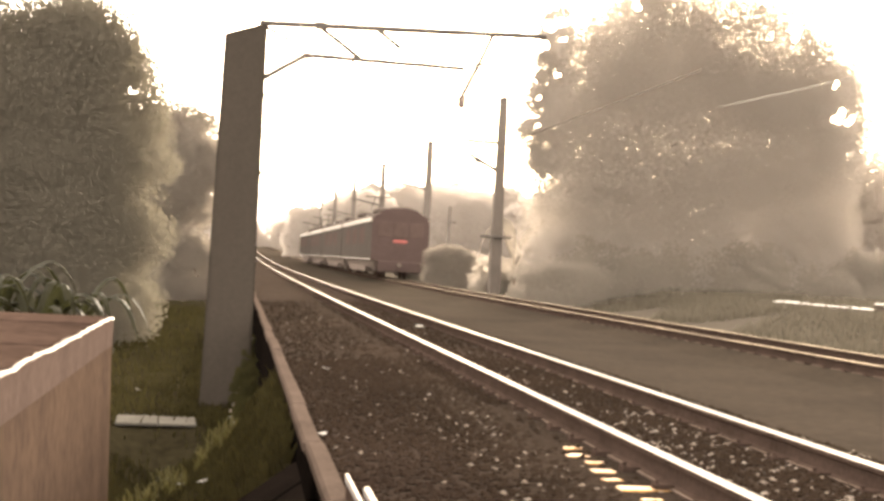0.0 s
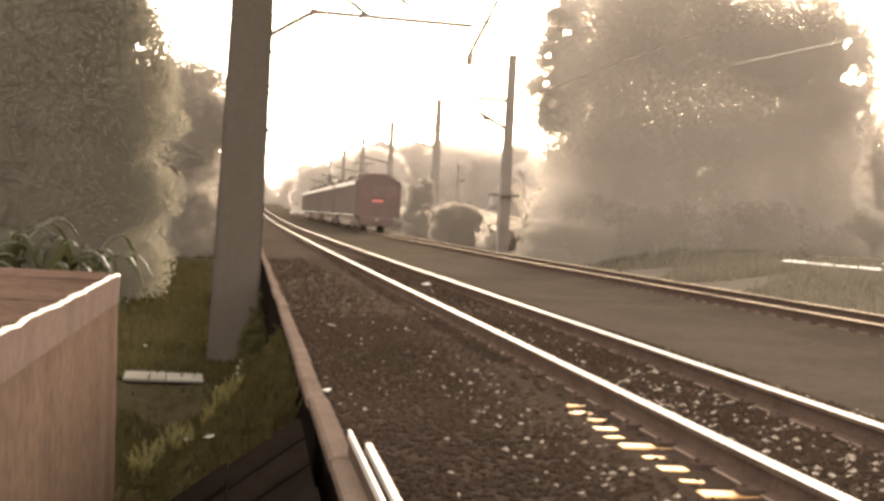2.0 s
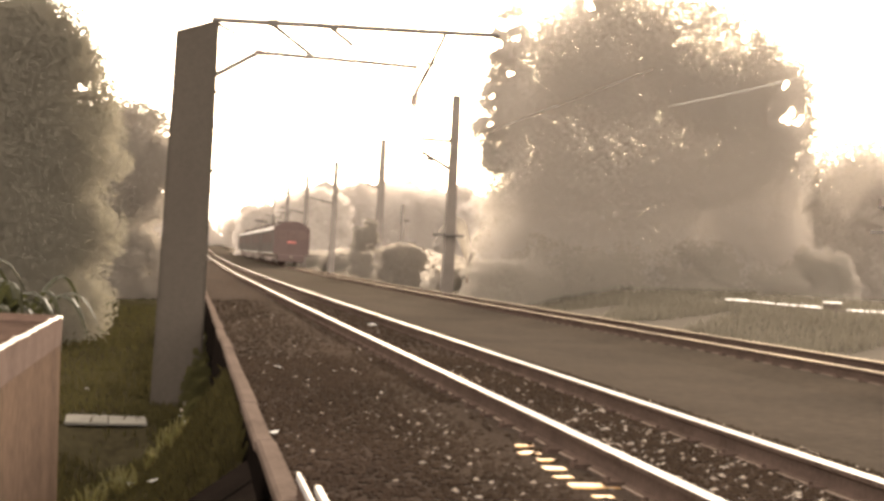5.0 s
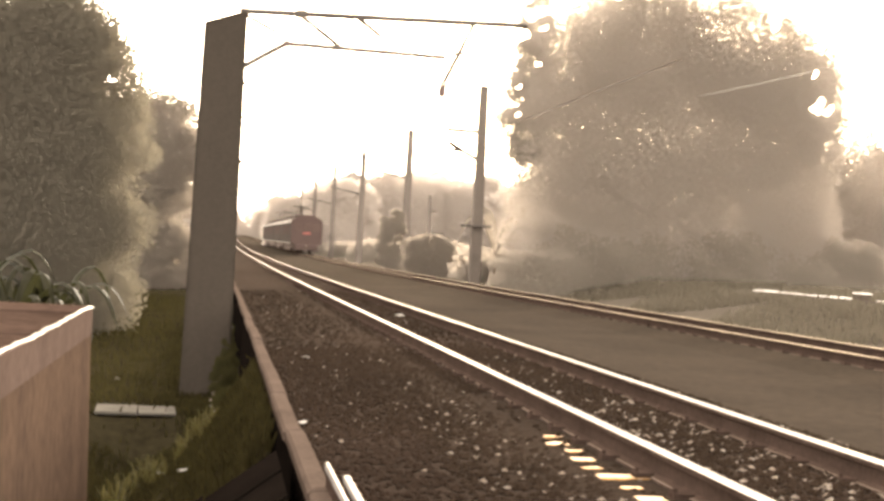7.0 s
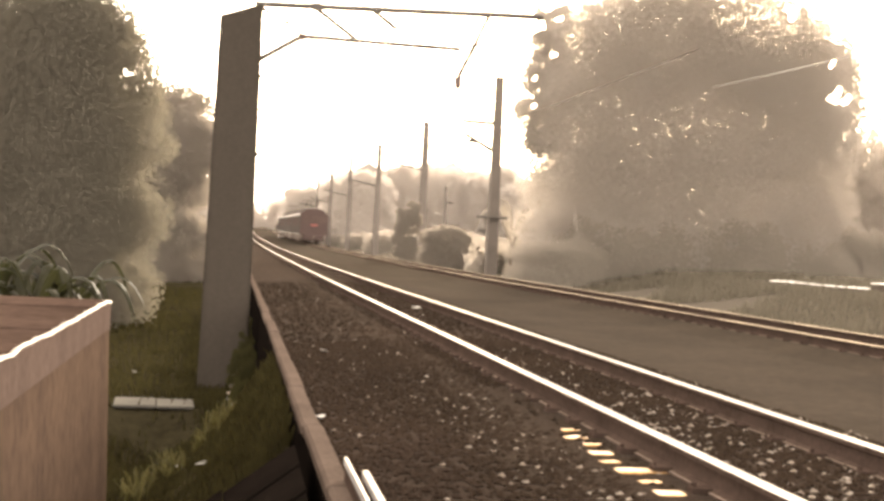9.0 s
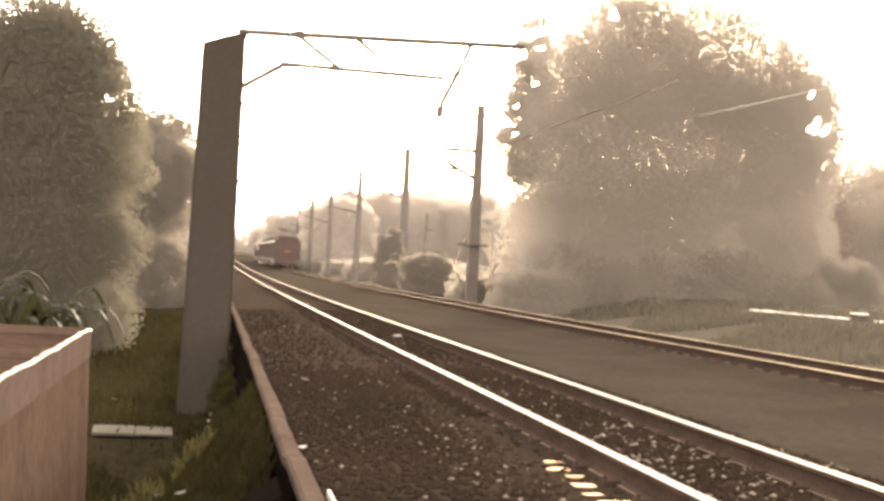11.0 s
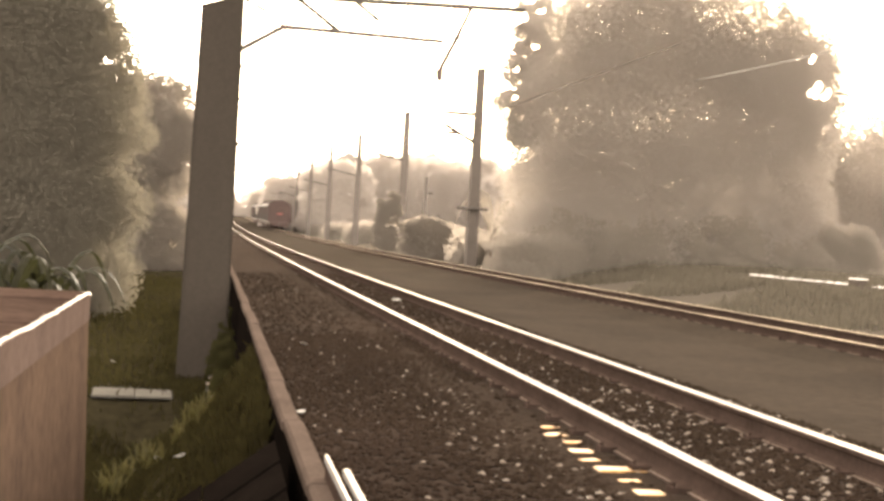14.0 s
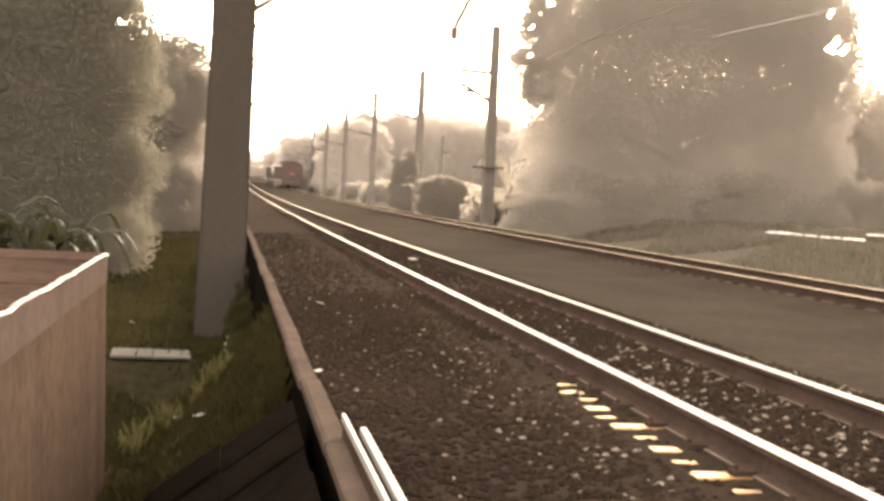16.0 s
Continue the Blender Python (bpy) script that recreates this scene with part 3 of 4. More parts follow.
def far_utility_pole():
    top = empty("utility_pole", pose(15.85, 100, -0.4), "thin far utility pole with short crossarms", "utility pole")
    bm = bmesh.new()
    tube(bm, (0, 0, -0.3), (0, 0, 5.9), 0.17, 0.13, 8)
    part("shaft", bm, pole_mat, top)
    for z, w in ((2.9, 1.1), (4.6, 0.5)):
        bm = bmesh.new()
        block(bm, -w * 0.3, w, -0.2, -0.1, z, z + 0.12, 0.01)
        part("crossarm", bm, steel_mat, top)


far_utility_pole()


def utility_pole():
    top = empty("utility_pole", pose(19.5, 34, -0.4), "tall thin utility pole with crossarms and insulators", "utility pole")
    bm = bmesh.new()
    tube(bm, (0, 0, -0.3), (0.05, 0, 4.4), 0.1, 0.085, 10)
    tube(bm, (0.06, 0, 4.1), (0.12, 0, 8.2), 0.07, 0.055, 8)
    part("shaft", bm, steel_mat, top)
    for z, a0, a1 in ((3.62, -0.75, 0.75), (2.92, -0.95, 0.95), (7.95, -0.42, 0.42)):
        bm = bmesh.new()
        block(bm, a0, a1, -0.18, -0.11, z - 0.045, z + 0.045, 0.01)
        part("crossarm", bm, steel_mat, top)
        if z == 3.62:
            for dx in (-0.7, -0.25, 0.25, 0.7):
                bm = bmesh.new()
                tube(bm, (dx, -0.145, z + 0.04), (dx, -0.145, z + 0.24), 0.035, 0.025, 8)
                part("insulator", bm, porcelain, top)
    bm = bmesh.new()
    tube(bm, (0.1, -0.1, 2.2), (0.4, -0.1, 2.5), 0.02)
    part("brace", bm, white_paint, top)
    bm = bmesh.new()
    block(bm, 0.08, 0.2, -0.12, 0.08, 4.2, 5.1, 0.03)
    part("fuse_box", bm, steel_mat, top)


utility_pole()
bm = bmesh.new()
ends = (Vector((19.62, 33.9, 7.72)), Vector((11.6, 58.5, 6.75)))
line = [ends[0].lerp(ends[1], 0.5 * k / 12) - Vector((0, 0, 0.35 * (1 - (k / 12 - 1) ** 2))) for k in range(13)]
side = (ends[1] - ends[0]).cross(Vector((0, 0, 1))).normalized() * 0.015
rings = [[bm.verts.new(p + side * math.cos(1.257 * j) + Vector((0, 0, 0.015 * math.sin(1.257 * j)))) for j in range(5)] for p in line]
for r0, r1 in zip(rings, rings[1:]):
    for j in range(5):
        bm.faces.new((r0[j], r0[(j + 1) % 5], r1[(j + 1) % 5], r1[j]))
tagged(part("service_cable", bm, cable_mat), "service cable coloured as sunlit, slung from the utility pole into the tree crown", "cable")


def low_wall():
    """A low wall beyond the second track with white coping stones in two runs."""
    top = empty("low_wall", pose(15.0, 0, -0.45), "low grey wall with white-painted coping stones", "wall", kind="structure")
    for y0, y1 in ((22.0, 28.6), (29.4, 35.2)):
        bm = bmesh.new()
        block(bm, -0.1, 0.1, y0, y1, -0.3, 0.855, 0.01)
        part("wall_body", bm, wall_mat, top)
        y = y0
        while y < y1 - 0.2:
            bm = bmesh.new()
            block(bm, -0.11, 0.11, y, min(y1, y + RNG.uniform(0.58, 0.8)), 0.858, 0.892 + RNG.normal() * 0.008, 0.006)
            part("coping_stone", bm, white_paint, top)
            y += 0.92
    bm = bmesh.new()
    block(bm, -0.13, 0.13, 28.8, 29.2, -0.3, 1.0, 0.02)
    part("pier", bm, wall_mat, top)
    bm = bmesh.new()
    block(bm, -0.14, 0.14, 28.78, 29.22, 1.003, 1.03, 0.01)
    part("pier_cap", bm, white_paint, top)


low_wall()


# ---- hut, slab and buttress on the verge ----
def hut():
    top = empty("concrete_hut", pose(0, 0, VERGE), "low stained concrete hut with a rust-streaked flat roof", "hut")
    bm = bmesh.new()
    block(bm, -4.6, -1.09, 2.2, 12.25, -0.4, 0.28 - VERGE, 0.015)
    for v in bm.verts:
        if v.co.z < 0 and v.co.x > -2:
            v.co.x += 0.075
    part("wall", bm, hut_wall, top)
    bm = bmesh.new()
    block(bm, -4.55, -1.078, 2.25, 12.262, 1.84, 2.09, 0.008)
    part("fascia", bm, fascia_mat, top, "paler rendered band under the roof edge")
    bm = bmesh.new()
    rng = np.random.default_rng(3)
    n = 60
    rows = []
    for i in range(n + 1):
        y = 2.15 + 10.15 * i / n
        dx, dz = rng.normal() * 0.006, rng.normal() * 0.006
        rows.append([bm.verts.new(p) for p in ((-1.1, y, 2.08), (-1.1, y, 2.106 + dz), (-1.083 + dx, y, 2.108 + dz), (-1.074 + dx, y, 2.095 + dz))])
    for r0, r1 in zip(rows, rows[1:]):
        for i in range(4):
            bm.faces.new((r0[i], r0[(i + 1) % 4], r1[(i + 1) % 4], r1[i]))
    bm.faces.new(rows[0])
    bm.faces.new(rows[-1][::-1])
    part("roof_edge", bm, hut_edge, top, "chipped concrete roof edge, coloured as rim-lit")
    for i in range(8):
        y0 = 2.2 + i * 1.26
        bm = bmesh.new()
        block(bm, -4.65, -1.104, y0, y0 + 1.24, 2.07, 2.098 + 0.008 * (i % 2), 0.006)
        part("roof_panel", bm, rust_roof, top, "rust-stained roof panel")


hut()


def slab():
    """A sunken chamber in the grass, closed with a pale slab."""
    top = empty("inspection_chamber", pose(-1.12, 21.15, VERGE, 0, 0, 3), "dark concrete chamber in the grass with a pale slab lid", "chamber")
    bm = bmesh.new()
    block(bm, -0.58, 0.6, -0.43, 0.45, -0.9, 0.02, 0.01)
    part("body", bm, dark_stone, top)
    bm = bmesh.new()
    block(bm, -0.62, 0.02, -0.47, 0.45, 0.024, 0.085, 0.015)
    part("lid", bm, slab_mat, top, "pale grey concrete lid")
    bm = bmesh.new()
    block(bm, 0.03, 0.6, -0.45, 0.43, 0.024, 0.078, 0.015)
    part("lid", bm, slab_mat, top, "pale grey concrete lid")


slab()


# buttress added to fill the shaded drop; its blackness is painted shade
def buttress():
    top = empty("stone_buttress", pose(0, 0, 0), "near-black masonry buttress added below the kerb for its shade", "buttress")
    y = 2.5
    while y < 7.6:
        d = min(0.65, 7.7 - y)
        for k in range(4):
            x0, x1 = 0.40 - 0.4 * (k + 1), 0.40 - 0.4 * k
            z0, z1 = -0.25 - 0.29 * (k + 1), -0.25 - 0.29 * k
            lift = RNG.normal() * 0.012
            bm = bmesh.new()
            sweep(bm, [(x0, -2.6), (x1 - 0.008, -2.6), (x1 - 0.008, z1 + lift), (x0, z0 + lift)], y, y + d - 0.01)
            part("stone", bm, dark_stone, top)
        y += d


buttress()


# ---- grass ----
def grass():
    rng = np.random.default_rng(21)
    verts, faces = [], []
    for k in range(60000):
        y = 7.5 + 40 * rng.random() ** 1.5
        x = rng.uniform(-5.5 - y * 0.1, 0.45) if k % 4 else rng.uniform(-0.8, 0.45)
        if (x < -1.0 and y < 12.4) or (-1.85 < x < -0.4 and 19.2 < y < 20.8 and rng.random() < 0.9) or (-1.75 < x < -0.45 and 20.7 < y < 22.3 and rng.random() < 0.85):
            continue
        thick = noise.noise((x * 0.8, y * 0.4, 7.0))
        if thick < -0.62:
            continue
        z = ground_height(x, y) - 0.03
        h = rng.uniform(0.07, 0.22) * (1 + 0.9 * max(0, thick)) * (0.7 if x > -0.6 else 1.0)
        a_turn = rng.uniform(0, 6.28)
        w, lean = 0.014 + 0.012 * rng.random(), h * rng.uniform(0.1, 0.7)
        cx, cy, lx, ly = math.cos(a_turn) * w, math.sin(a_turn) * w, math.cos(a_turn + 1.3) * lean, math.sin(a_turn + 1.3) * lean
        b = len(verts)
        verts += [(x - cx, y - cy, z), (x + cx, y + cy, z), (x + lx * 0.4 + cx * 0.7, y + ly * 0.4 + cy * 0.7, z + h * 0.6), (x + lx * 0.4 - cx * 0.7, y + ly * 0.4 - cy * 0.7, z + h * 0.6), (x + lx, y + ly, z + h)]
        faces += [(b, b + 1, b + 2, b + 3), (b + 3, b + 2, b + 4)]
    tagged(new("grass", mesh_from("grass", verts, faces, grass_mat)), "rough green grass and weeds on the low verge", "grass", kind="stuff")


grass()


def bank_grass():
    rng = np.random.default_rng(23)
    verts, faces = [], []
    for k in range(26000):
        x, y = 11.0 + 7.5 * rng.random(), 22.0 + 26.0 * rng.random()
        if noise.noise((x * 0.4, y * 0.3, 2.0)) < -0.25 or abs(x - 15.0) < 0.25 or (x < 14.9 and y < 36 and x > 14.3):
            continue
        z, h = ground_height(x, y) - 0.03, rng.uniform(0.08, 0.3)
        turn, w, lean = rng.uniform(0, 6.28), 0.02, h * rng.uniform(0.1, 0.6)
        dx, dy = math.cos(turn), math.sin(turn)
        b = len(verts)
        verts += [(x - dy * w, y + dx * w, z), (x + dy * w, y - dx * w, z), (x + dx * lean * 0.5 + dy * w * 0.7, y + dy * lean * 0.5 - dx * w * 0.7, z + h * 0.6), (x + dx * lean * 0.5 - dy * w * 0.7, y + dy * lean * 0.5 + dx * w * 0.7, z + h * 0.6), (x + dx * lean, y + dy * lean, z + h)]
        faces += [(b, b + 1, b + 2, b + 3), (b + 3, b + 2, b + 4)]
    tagged(new("bank_grass", mesh_from("bank_grass", verts, faces, bank_blades)), "haze-pale dry grass on the bank under the big tree", "grass", kind="stuff")


bank_grass()


# ---- trees ----
def big_right_tree():
    rng = np.random.default_rng(31)
    c = cloud(rng, 11.7, 22.0, 45, 51, 0.0, 11.4, 165, 0.8, 1.4, 5.0)
    c += cloud(rng, 11.3, 15.5, 46, 49, 7.0, 11.6, 30, 0.6, 1.0) + cloud(rng, 17.0, 22.2, 46, 49, 6.8, 10.6, 24, 0.7, 1.2)
    c += cloud(rng, 11.4, 23.0, 46, 49, -0.2, 4.0, 40, 0.7, 1.1)
    c += cloud(rng, 11.2, 14.5, 46, 50, 1.0, 9.5, 60, 0.6, 1.2, 4.0) + cloud(rng, 13.0, 20.5, 46, 50, 9.0, 11.9, 34, 0.8, 1.2, 4.0)
    c += cloud(rng, 20.8, 23.2, 46.3, 48.7, 5.0, 9.8, 60, 0.3, 0.7, 4.0)
    c += cloud(rng, 10.2, 11.7, 46.5, 48.5, 4.6, 11.3, 110, 0.15, 0.45, 4.0) + cloud(rng, 13.0, 21.0, 45.0, 46.4, 3.0, 9.0, 60, 0.8, 1.2, 5.0)
    c += cloud(rng, 13.0, 21.2, 47, 51, 1.5, 8.6, 60, 1.2, 1.7, 5.0)
    c += [(10.7, 47, 8.0, 0.35), (10.3, 47, 6.9, 0.3), (10.1, 47, 6.1, 0.34), (10.4, 47, 5.4, 0.3), (10.7, 47, 7.4, 0.4), (10.6, 47, 9.7, 0.3), (22.9, 47, 8.4, 0.8), (23.0, 47, 6.6, 0.6), (22.6, 47, 9.0, 0.7), (22.9, 47, 7.9, 0.5), (22.2, 47, 9.6, 0.6), (22.8, 47, 5.5, 0.5), (22.5, 47, 5.1, 0.45), (21.4, 47, 9.9, 0.7), (20.7, 47, 10.4, 0.7), (21.9, 47, 10.1, 0.5), (19.8, 47, 10.8, 0.6), (22.3, 47, 9.6, 0.45)]
    c += cloud(rng, 10.9, 13.0, 46.5, 49.5, 0.0, 9.8, 90, 0.72, 0.95, 6.0)
    c += cloud(rng, 13.0, 20.5, 46, 50, 7.0, 11.6, 60, 0.8, 1.2, 5.0)
    c += cloud(rng, 13.5, 19.5, 46, 50, 6.0, 10.2, 50, 0.9, 1.2, 5.0)
    c += cloud(rng, 21.6, 23.3, 46.8, 48.4, 5.2, 9.4, 60, 0.45, 0.6, 4.0)
    c += cloud(rng, 10.0, 11.6, 46.8, 48.6, 4.4, 10.6, 46, 0.4, 0.6, 4.0)
    kept = []
    for x, y, z, r in c:
        u, v, w = x * 47 / y, (z - 0.9) * 47 / y + 0.9, 0.9 * r
        if v + w < np.interp(u, [15.5, 18.6, 19.5, 20.9, 22.2, 23.2], [13.2, 11.7, 11.3, 10.7, 9.9, 8.4]) and u + w < np.interp(v, [4.0, 4.8, 6.3, 7.8, 9.3], [24.0, 22.9, 23.8, 23.9, 23.0]) and u - w > np.interp(v, [3.0, 4.2, 5.6, 6.8, 8.5, 10.5], [10.3, 10.2, 9.5, 9.7, 10.0, 10.5]):
            kept.append((x, y, z, r))
    c = kept
    tree("broadleaf_tree", "huge broadleaf tree, its leaves paled to look hazy and backlit", (16.3, 48, -0.5), 11, c, 500000, 0.043, leaf_right, 32, 0.5,
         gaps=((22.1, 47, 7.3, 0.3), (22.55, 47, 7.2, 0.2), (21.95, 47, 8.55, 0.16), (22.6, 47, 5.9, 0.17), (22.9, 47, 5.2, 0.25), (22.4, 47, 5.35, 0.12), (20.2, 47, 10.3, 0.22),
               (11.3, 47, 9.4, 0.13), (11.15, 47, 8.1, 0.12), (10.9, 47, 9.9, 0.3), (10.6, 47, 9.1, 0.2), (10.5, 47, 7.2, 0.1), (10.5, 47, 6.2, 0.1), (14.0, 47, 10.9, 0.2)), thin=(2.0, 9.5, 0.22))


big_right_tree()


def left_trees():
    rng = np.random.default_rng(41)
    c = cloud(rng, -8.5, -2.9, 33, 39, -0.5, 7.2, 90, 0.7, 1.3, 4.0)
    c += cloud(rng, -8.5, -2.2, 33, 38, -1.0, 3.2, 46, 0.7, 1.1) + cloud(rng, -8.6, -3.4, 34, 38, 1.5, 6.6, 40, 0.9, 1.2, 4.0)
    c += [(-2.8, 36, 5.6, 0.6), (-2.6, 36, 4.9, 0.55), (-2.4, 36, 4.2, 0.6), (-2.1, 36, 3.2, 0.55), (-1.9, 36, 2.4, 0.5), (-3.9, 36, 6.9, 0.5), (-2.6, 36, 6.1, 0.3)]
    c += cloud(rng, -7.5, -2.0, 33.5, 38, -1.4, 4.0, 60, 0.75, 1.1, 5.0)
    c = [(x, y, z, r) for x, y, z, r in c if x + 0.9 * r < np.interp(z, [2.7, 3.6, 4.6, 5.4, 6.0, 6.9, 7.4], [-1.6, -1.55, -1.95, -2.15, -2.3, -3.5, -5.0])]
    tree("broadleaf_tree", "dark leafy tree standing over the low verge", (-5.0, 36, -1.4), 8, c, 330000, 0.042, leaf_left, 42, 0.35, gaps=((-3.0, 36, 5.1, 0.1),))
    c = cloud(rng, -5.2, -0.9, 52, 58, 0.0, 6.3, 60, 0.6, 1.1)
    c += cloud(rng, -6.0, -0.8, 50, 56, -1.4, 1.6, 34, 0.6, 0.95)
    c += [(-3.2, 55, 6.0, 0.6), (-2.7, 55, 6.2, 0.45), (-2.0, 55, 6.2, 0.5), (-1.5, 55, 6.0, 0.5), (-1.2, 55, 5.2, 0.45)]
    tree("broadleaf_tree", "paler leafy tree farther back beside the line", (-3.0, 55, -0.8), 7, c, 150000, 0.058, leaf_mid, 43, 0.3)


left_trees()


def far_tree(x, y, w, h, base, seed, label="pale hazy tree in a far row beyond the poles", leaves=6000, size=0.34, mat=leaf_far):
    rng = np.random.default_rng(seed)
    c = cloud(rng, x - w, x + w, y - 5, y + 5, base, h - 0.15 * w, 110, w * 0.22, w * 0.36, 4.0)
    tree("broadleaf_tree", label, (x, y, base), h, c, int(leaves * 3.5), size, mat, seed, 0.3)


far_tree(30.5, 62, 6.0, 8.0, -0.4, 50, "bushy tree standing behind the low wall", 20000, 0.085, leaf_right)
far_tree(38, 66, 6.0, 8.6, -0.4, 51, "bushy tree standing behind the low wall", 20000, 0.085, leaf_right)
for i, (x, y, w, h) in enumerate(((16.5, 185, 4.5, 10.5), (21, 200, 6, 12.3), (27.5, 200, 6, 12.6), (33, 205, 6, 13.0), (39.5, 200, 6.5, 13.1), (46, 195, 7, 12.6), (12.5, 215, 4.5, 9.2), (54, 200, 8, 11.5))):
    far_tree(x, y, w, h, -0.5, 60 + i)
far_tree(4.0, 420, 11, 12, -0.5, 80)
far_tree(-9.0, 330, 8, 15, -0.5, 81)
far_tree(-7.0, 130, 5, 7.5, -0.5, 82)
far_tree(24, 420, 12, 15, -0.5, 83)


def bush(x, y, w, h, base, seed, mat, leaves, size, label):
    rng = np.random.default_rng(seed)
    c = cloud(rng, x - w, x + w, y - w * 0.7, y + w * 0.7, base, base + h, 60, w * 0.16, w * 0.36, 3.0)
    tree("bush", label, (x, y, base), h * 0.6, c, leaves, size, mat, seed, 0.06, category="bush")


bush(10.4, 66, 1.25, 2.3, -0.4, 90, leaf_mid, 9000, 0.085, "haze-paled bush at the foot of the poles")
bush(9.7, 74, 0.75, 3.6, -0.4, 91, leaf_mid, 9000, 0.085, "haze-paled bush at the foot of the poles")
bush(13.2, 54, 1.2, 3.6, -0.4, 92, leaf_mid, 9000, 0.085, "haze-paled bush at the foot of the poles")
# shrubs added so that their duller leaves darken the tree's foot
for i in range(8):
    bush(11.3 + 1.6 * i, 45.3 + 0.5 * (i % 2), 1.7, 1.9 + 0.45 * ((i * 5) % 3), -0.7, 150 + i, leaf_under, 16000, 0.06, "haze-paled shrub added to darken the foot of the big tree")
for i in range(16):
    y = 62 + i * 9.5
    bush(14.0 + (i % 3) * 1.2 + i * 0.15, y, 2.6 + 0.06 * i, 1.1 + 0.2 * (i % 4) + 0.04 * i, -0.5, 100 + i, leaf_under, 12000, 0.17, "haze-paled hedge bush in the strip beyond the second track")


for i in range(14):
    y = 10.6 + i * 1.4
    bush(0.27 - 0.02 * (i % 3), y, 0.15 + 0.02 * (i % 3), min(1.3, 0.5 + 0.07 * i + 0.12 * (i % 4)), -1.95, 130 + i, weed_mat, 1200, 0.045, "dark weeds growing against the retaining kerb")


def grass_tuft(x, y, seed):
    rng = np.random.default_rng(seed)
    verts, faces = [], []
    z = ground_height(x, y) - 0.02
    for k in range(34):
        turn, out, h = rng.uniform(0, 6.28), rng.uniform(0.05, 0.24), rng.uniform(0.14, 0.36)
        bx, by = x + rng.normal() * 0.06, y + rng.normal() * 0.06
        dx, dy, w = math.cos(turn), math.sin(turn), 0.011
        b = len(verts)
        for s_along, up, narrow in ((0, 0, 1), (0.35, 0.6, 0.9), (0.75, 0.92, 0.6), (1.0, 0.9, 0.05)):
            cx, cy = bx + dx * out * s_along, by + dy * out * s_along
            verts += [(cx - dy * w * narrow, cy + dx * w * narrow, z + h * up), (cx + dy * w * narrow, cy - dx * w * narrow, z + h * up)]
        faces += [(b + 2 * i, b + 2 * i + 1, b + 2 * i + 3, b + 2 * i + 2) for i in range(3)]
    tagged(new("grass_tuft", mesh_from("grass_tuft", verts, faces, dry_grass)), "tuft of long dry yellow-green grass on the verge", "grass tuft", "grass tufts")


for i, (gx, gy) in enumerate(((-0.62, 15.6), (-0.5, 15.1), (-0.85, 14.4), (-0.3, 16.3), (-0.9, 13.6), (-0.15, 17.5), (0.0, 14.6), (-0.7, 17.2))):
    grass_tuft(gx, gy, 200 + i)


def litter(x, y, z, size, label="small scrap of white litter on the ground"):
    bm = bmesh.new()
    rng = np.random.default_rng(int(x * 100 + y * 10) % 999)
    ring = [bm.verts.new((size * math.cos(k * 1.05) * rng.uniform(0.6, 1.2), size * math.sin(k * 1.05) * rng.uniform(0.5, 1.1), rng.uniform(0, size * 0.6))) for k in range(6)]
    low = [bm.verts.new((v.co.x, v.co.y, v.co.z - size * 0.12)) for v in ring]
    bm.faces.new(ring)
    bm.faces.new(low[::-1])
    for k in range(6):
        bm.faces.new((ring[k], low[k], low[(k + 1) % 6], ring[(k + 1) % 6]))
    ob = part("litter_scrap", bm, scrap_mat)
    ob.location = (x, y, z)
    tagged(ob, label, "litter", "litter scraps")


litter(3.07, 22.0, -0.125, 0.09, "pale crumpled scrap lying between the rails")
litter(2.85, 19.8, -0.125, 0.04, "pale crumpled scrap lying between the rails")
litter(0.60, 8.55, -0.20, 0.03, "pale chip lying against the kerb")
litter(0.95, 13.6, -0.205, 0.05)
for lx, ly, size in ((-0.22, 13.2, 0.07), (0.1, 16.0, 0.05), (-0.05, 16.4, 0.06), (-1.7, 25.0, 0.06), (-0.5, 15.1, 0.05), (0.05, 20.2, 0.05), (-0.75, 18.2, 0.05)):
    litter(lx, ly, ground_height(lx, ly) + 0.07, size)


def broad_leaf_plant(x, y, z, leaves, label, mat):
    """A banana-like plant: long arching leaf blades with a midrib, each a blade of its own."""
    top = empty("banana_plant", pose(x, y, z), label, "plant")
    bm = bmesh.new()
    tube(bm, (0, 0, -1.1), (0, 0, 0.7), 0.10, 0.07, 8)
    part("stem", bm, bark, top)
    for turn, rise, length, width in leaves:
        bm = bmesh.new()
        n = 9
        rows = []
        for i in range(n + 1):
            s = i / n
            out = length * (s - 0.25 * s * s)
            up = 0.6 + rise * (s - 0.95 * s * s) * 2.0
            w = width * math.sin(math.pi * (0.06 + 0.94 * s) ** 0.8) ** 0.7 if 0 < s < 1 else width * 0.05
            d = Vector((math.cos(radians(turn)), math.sin(radians(turn)), 0))
            side = Vector((-d.y, d.x, 0))
            c = d * out + Vector((0, 0, up))
            rows.append([bm.verts.new(c - side * w - Vector((0, 0, w * 0.35))), bm.verts.new(c), bm.verts.new(c + side * w - Vector((0, 0, w * 0.35)))])
        for r0, r1 in zip(rows, rows[1:]):
            for j in (0, 1):
                bm.faces.new((r0[j], r0[j + 1], r1[j + 1], r1[j]))
        part("leaf", bm, mat, top)


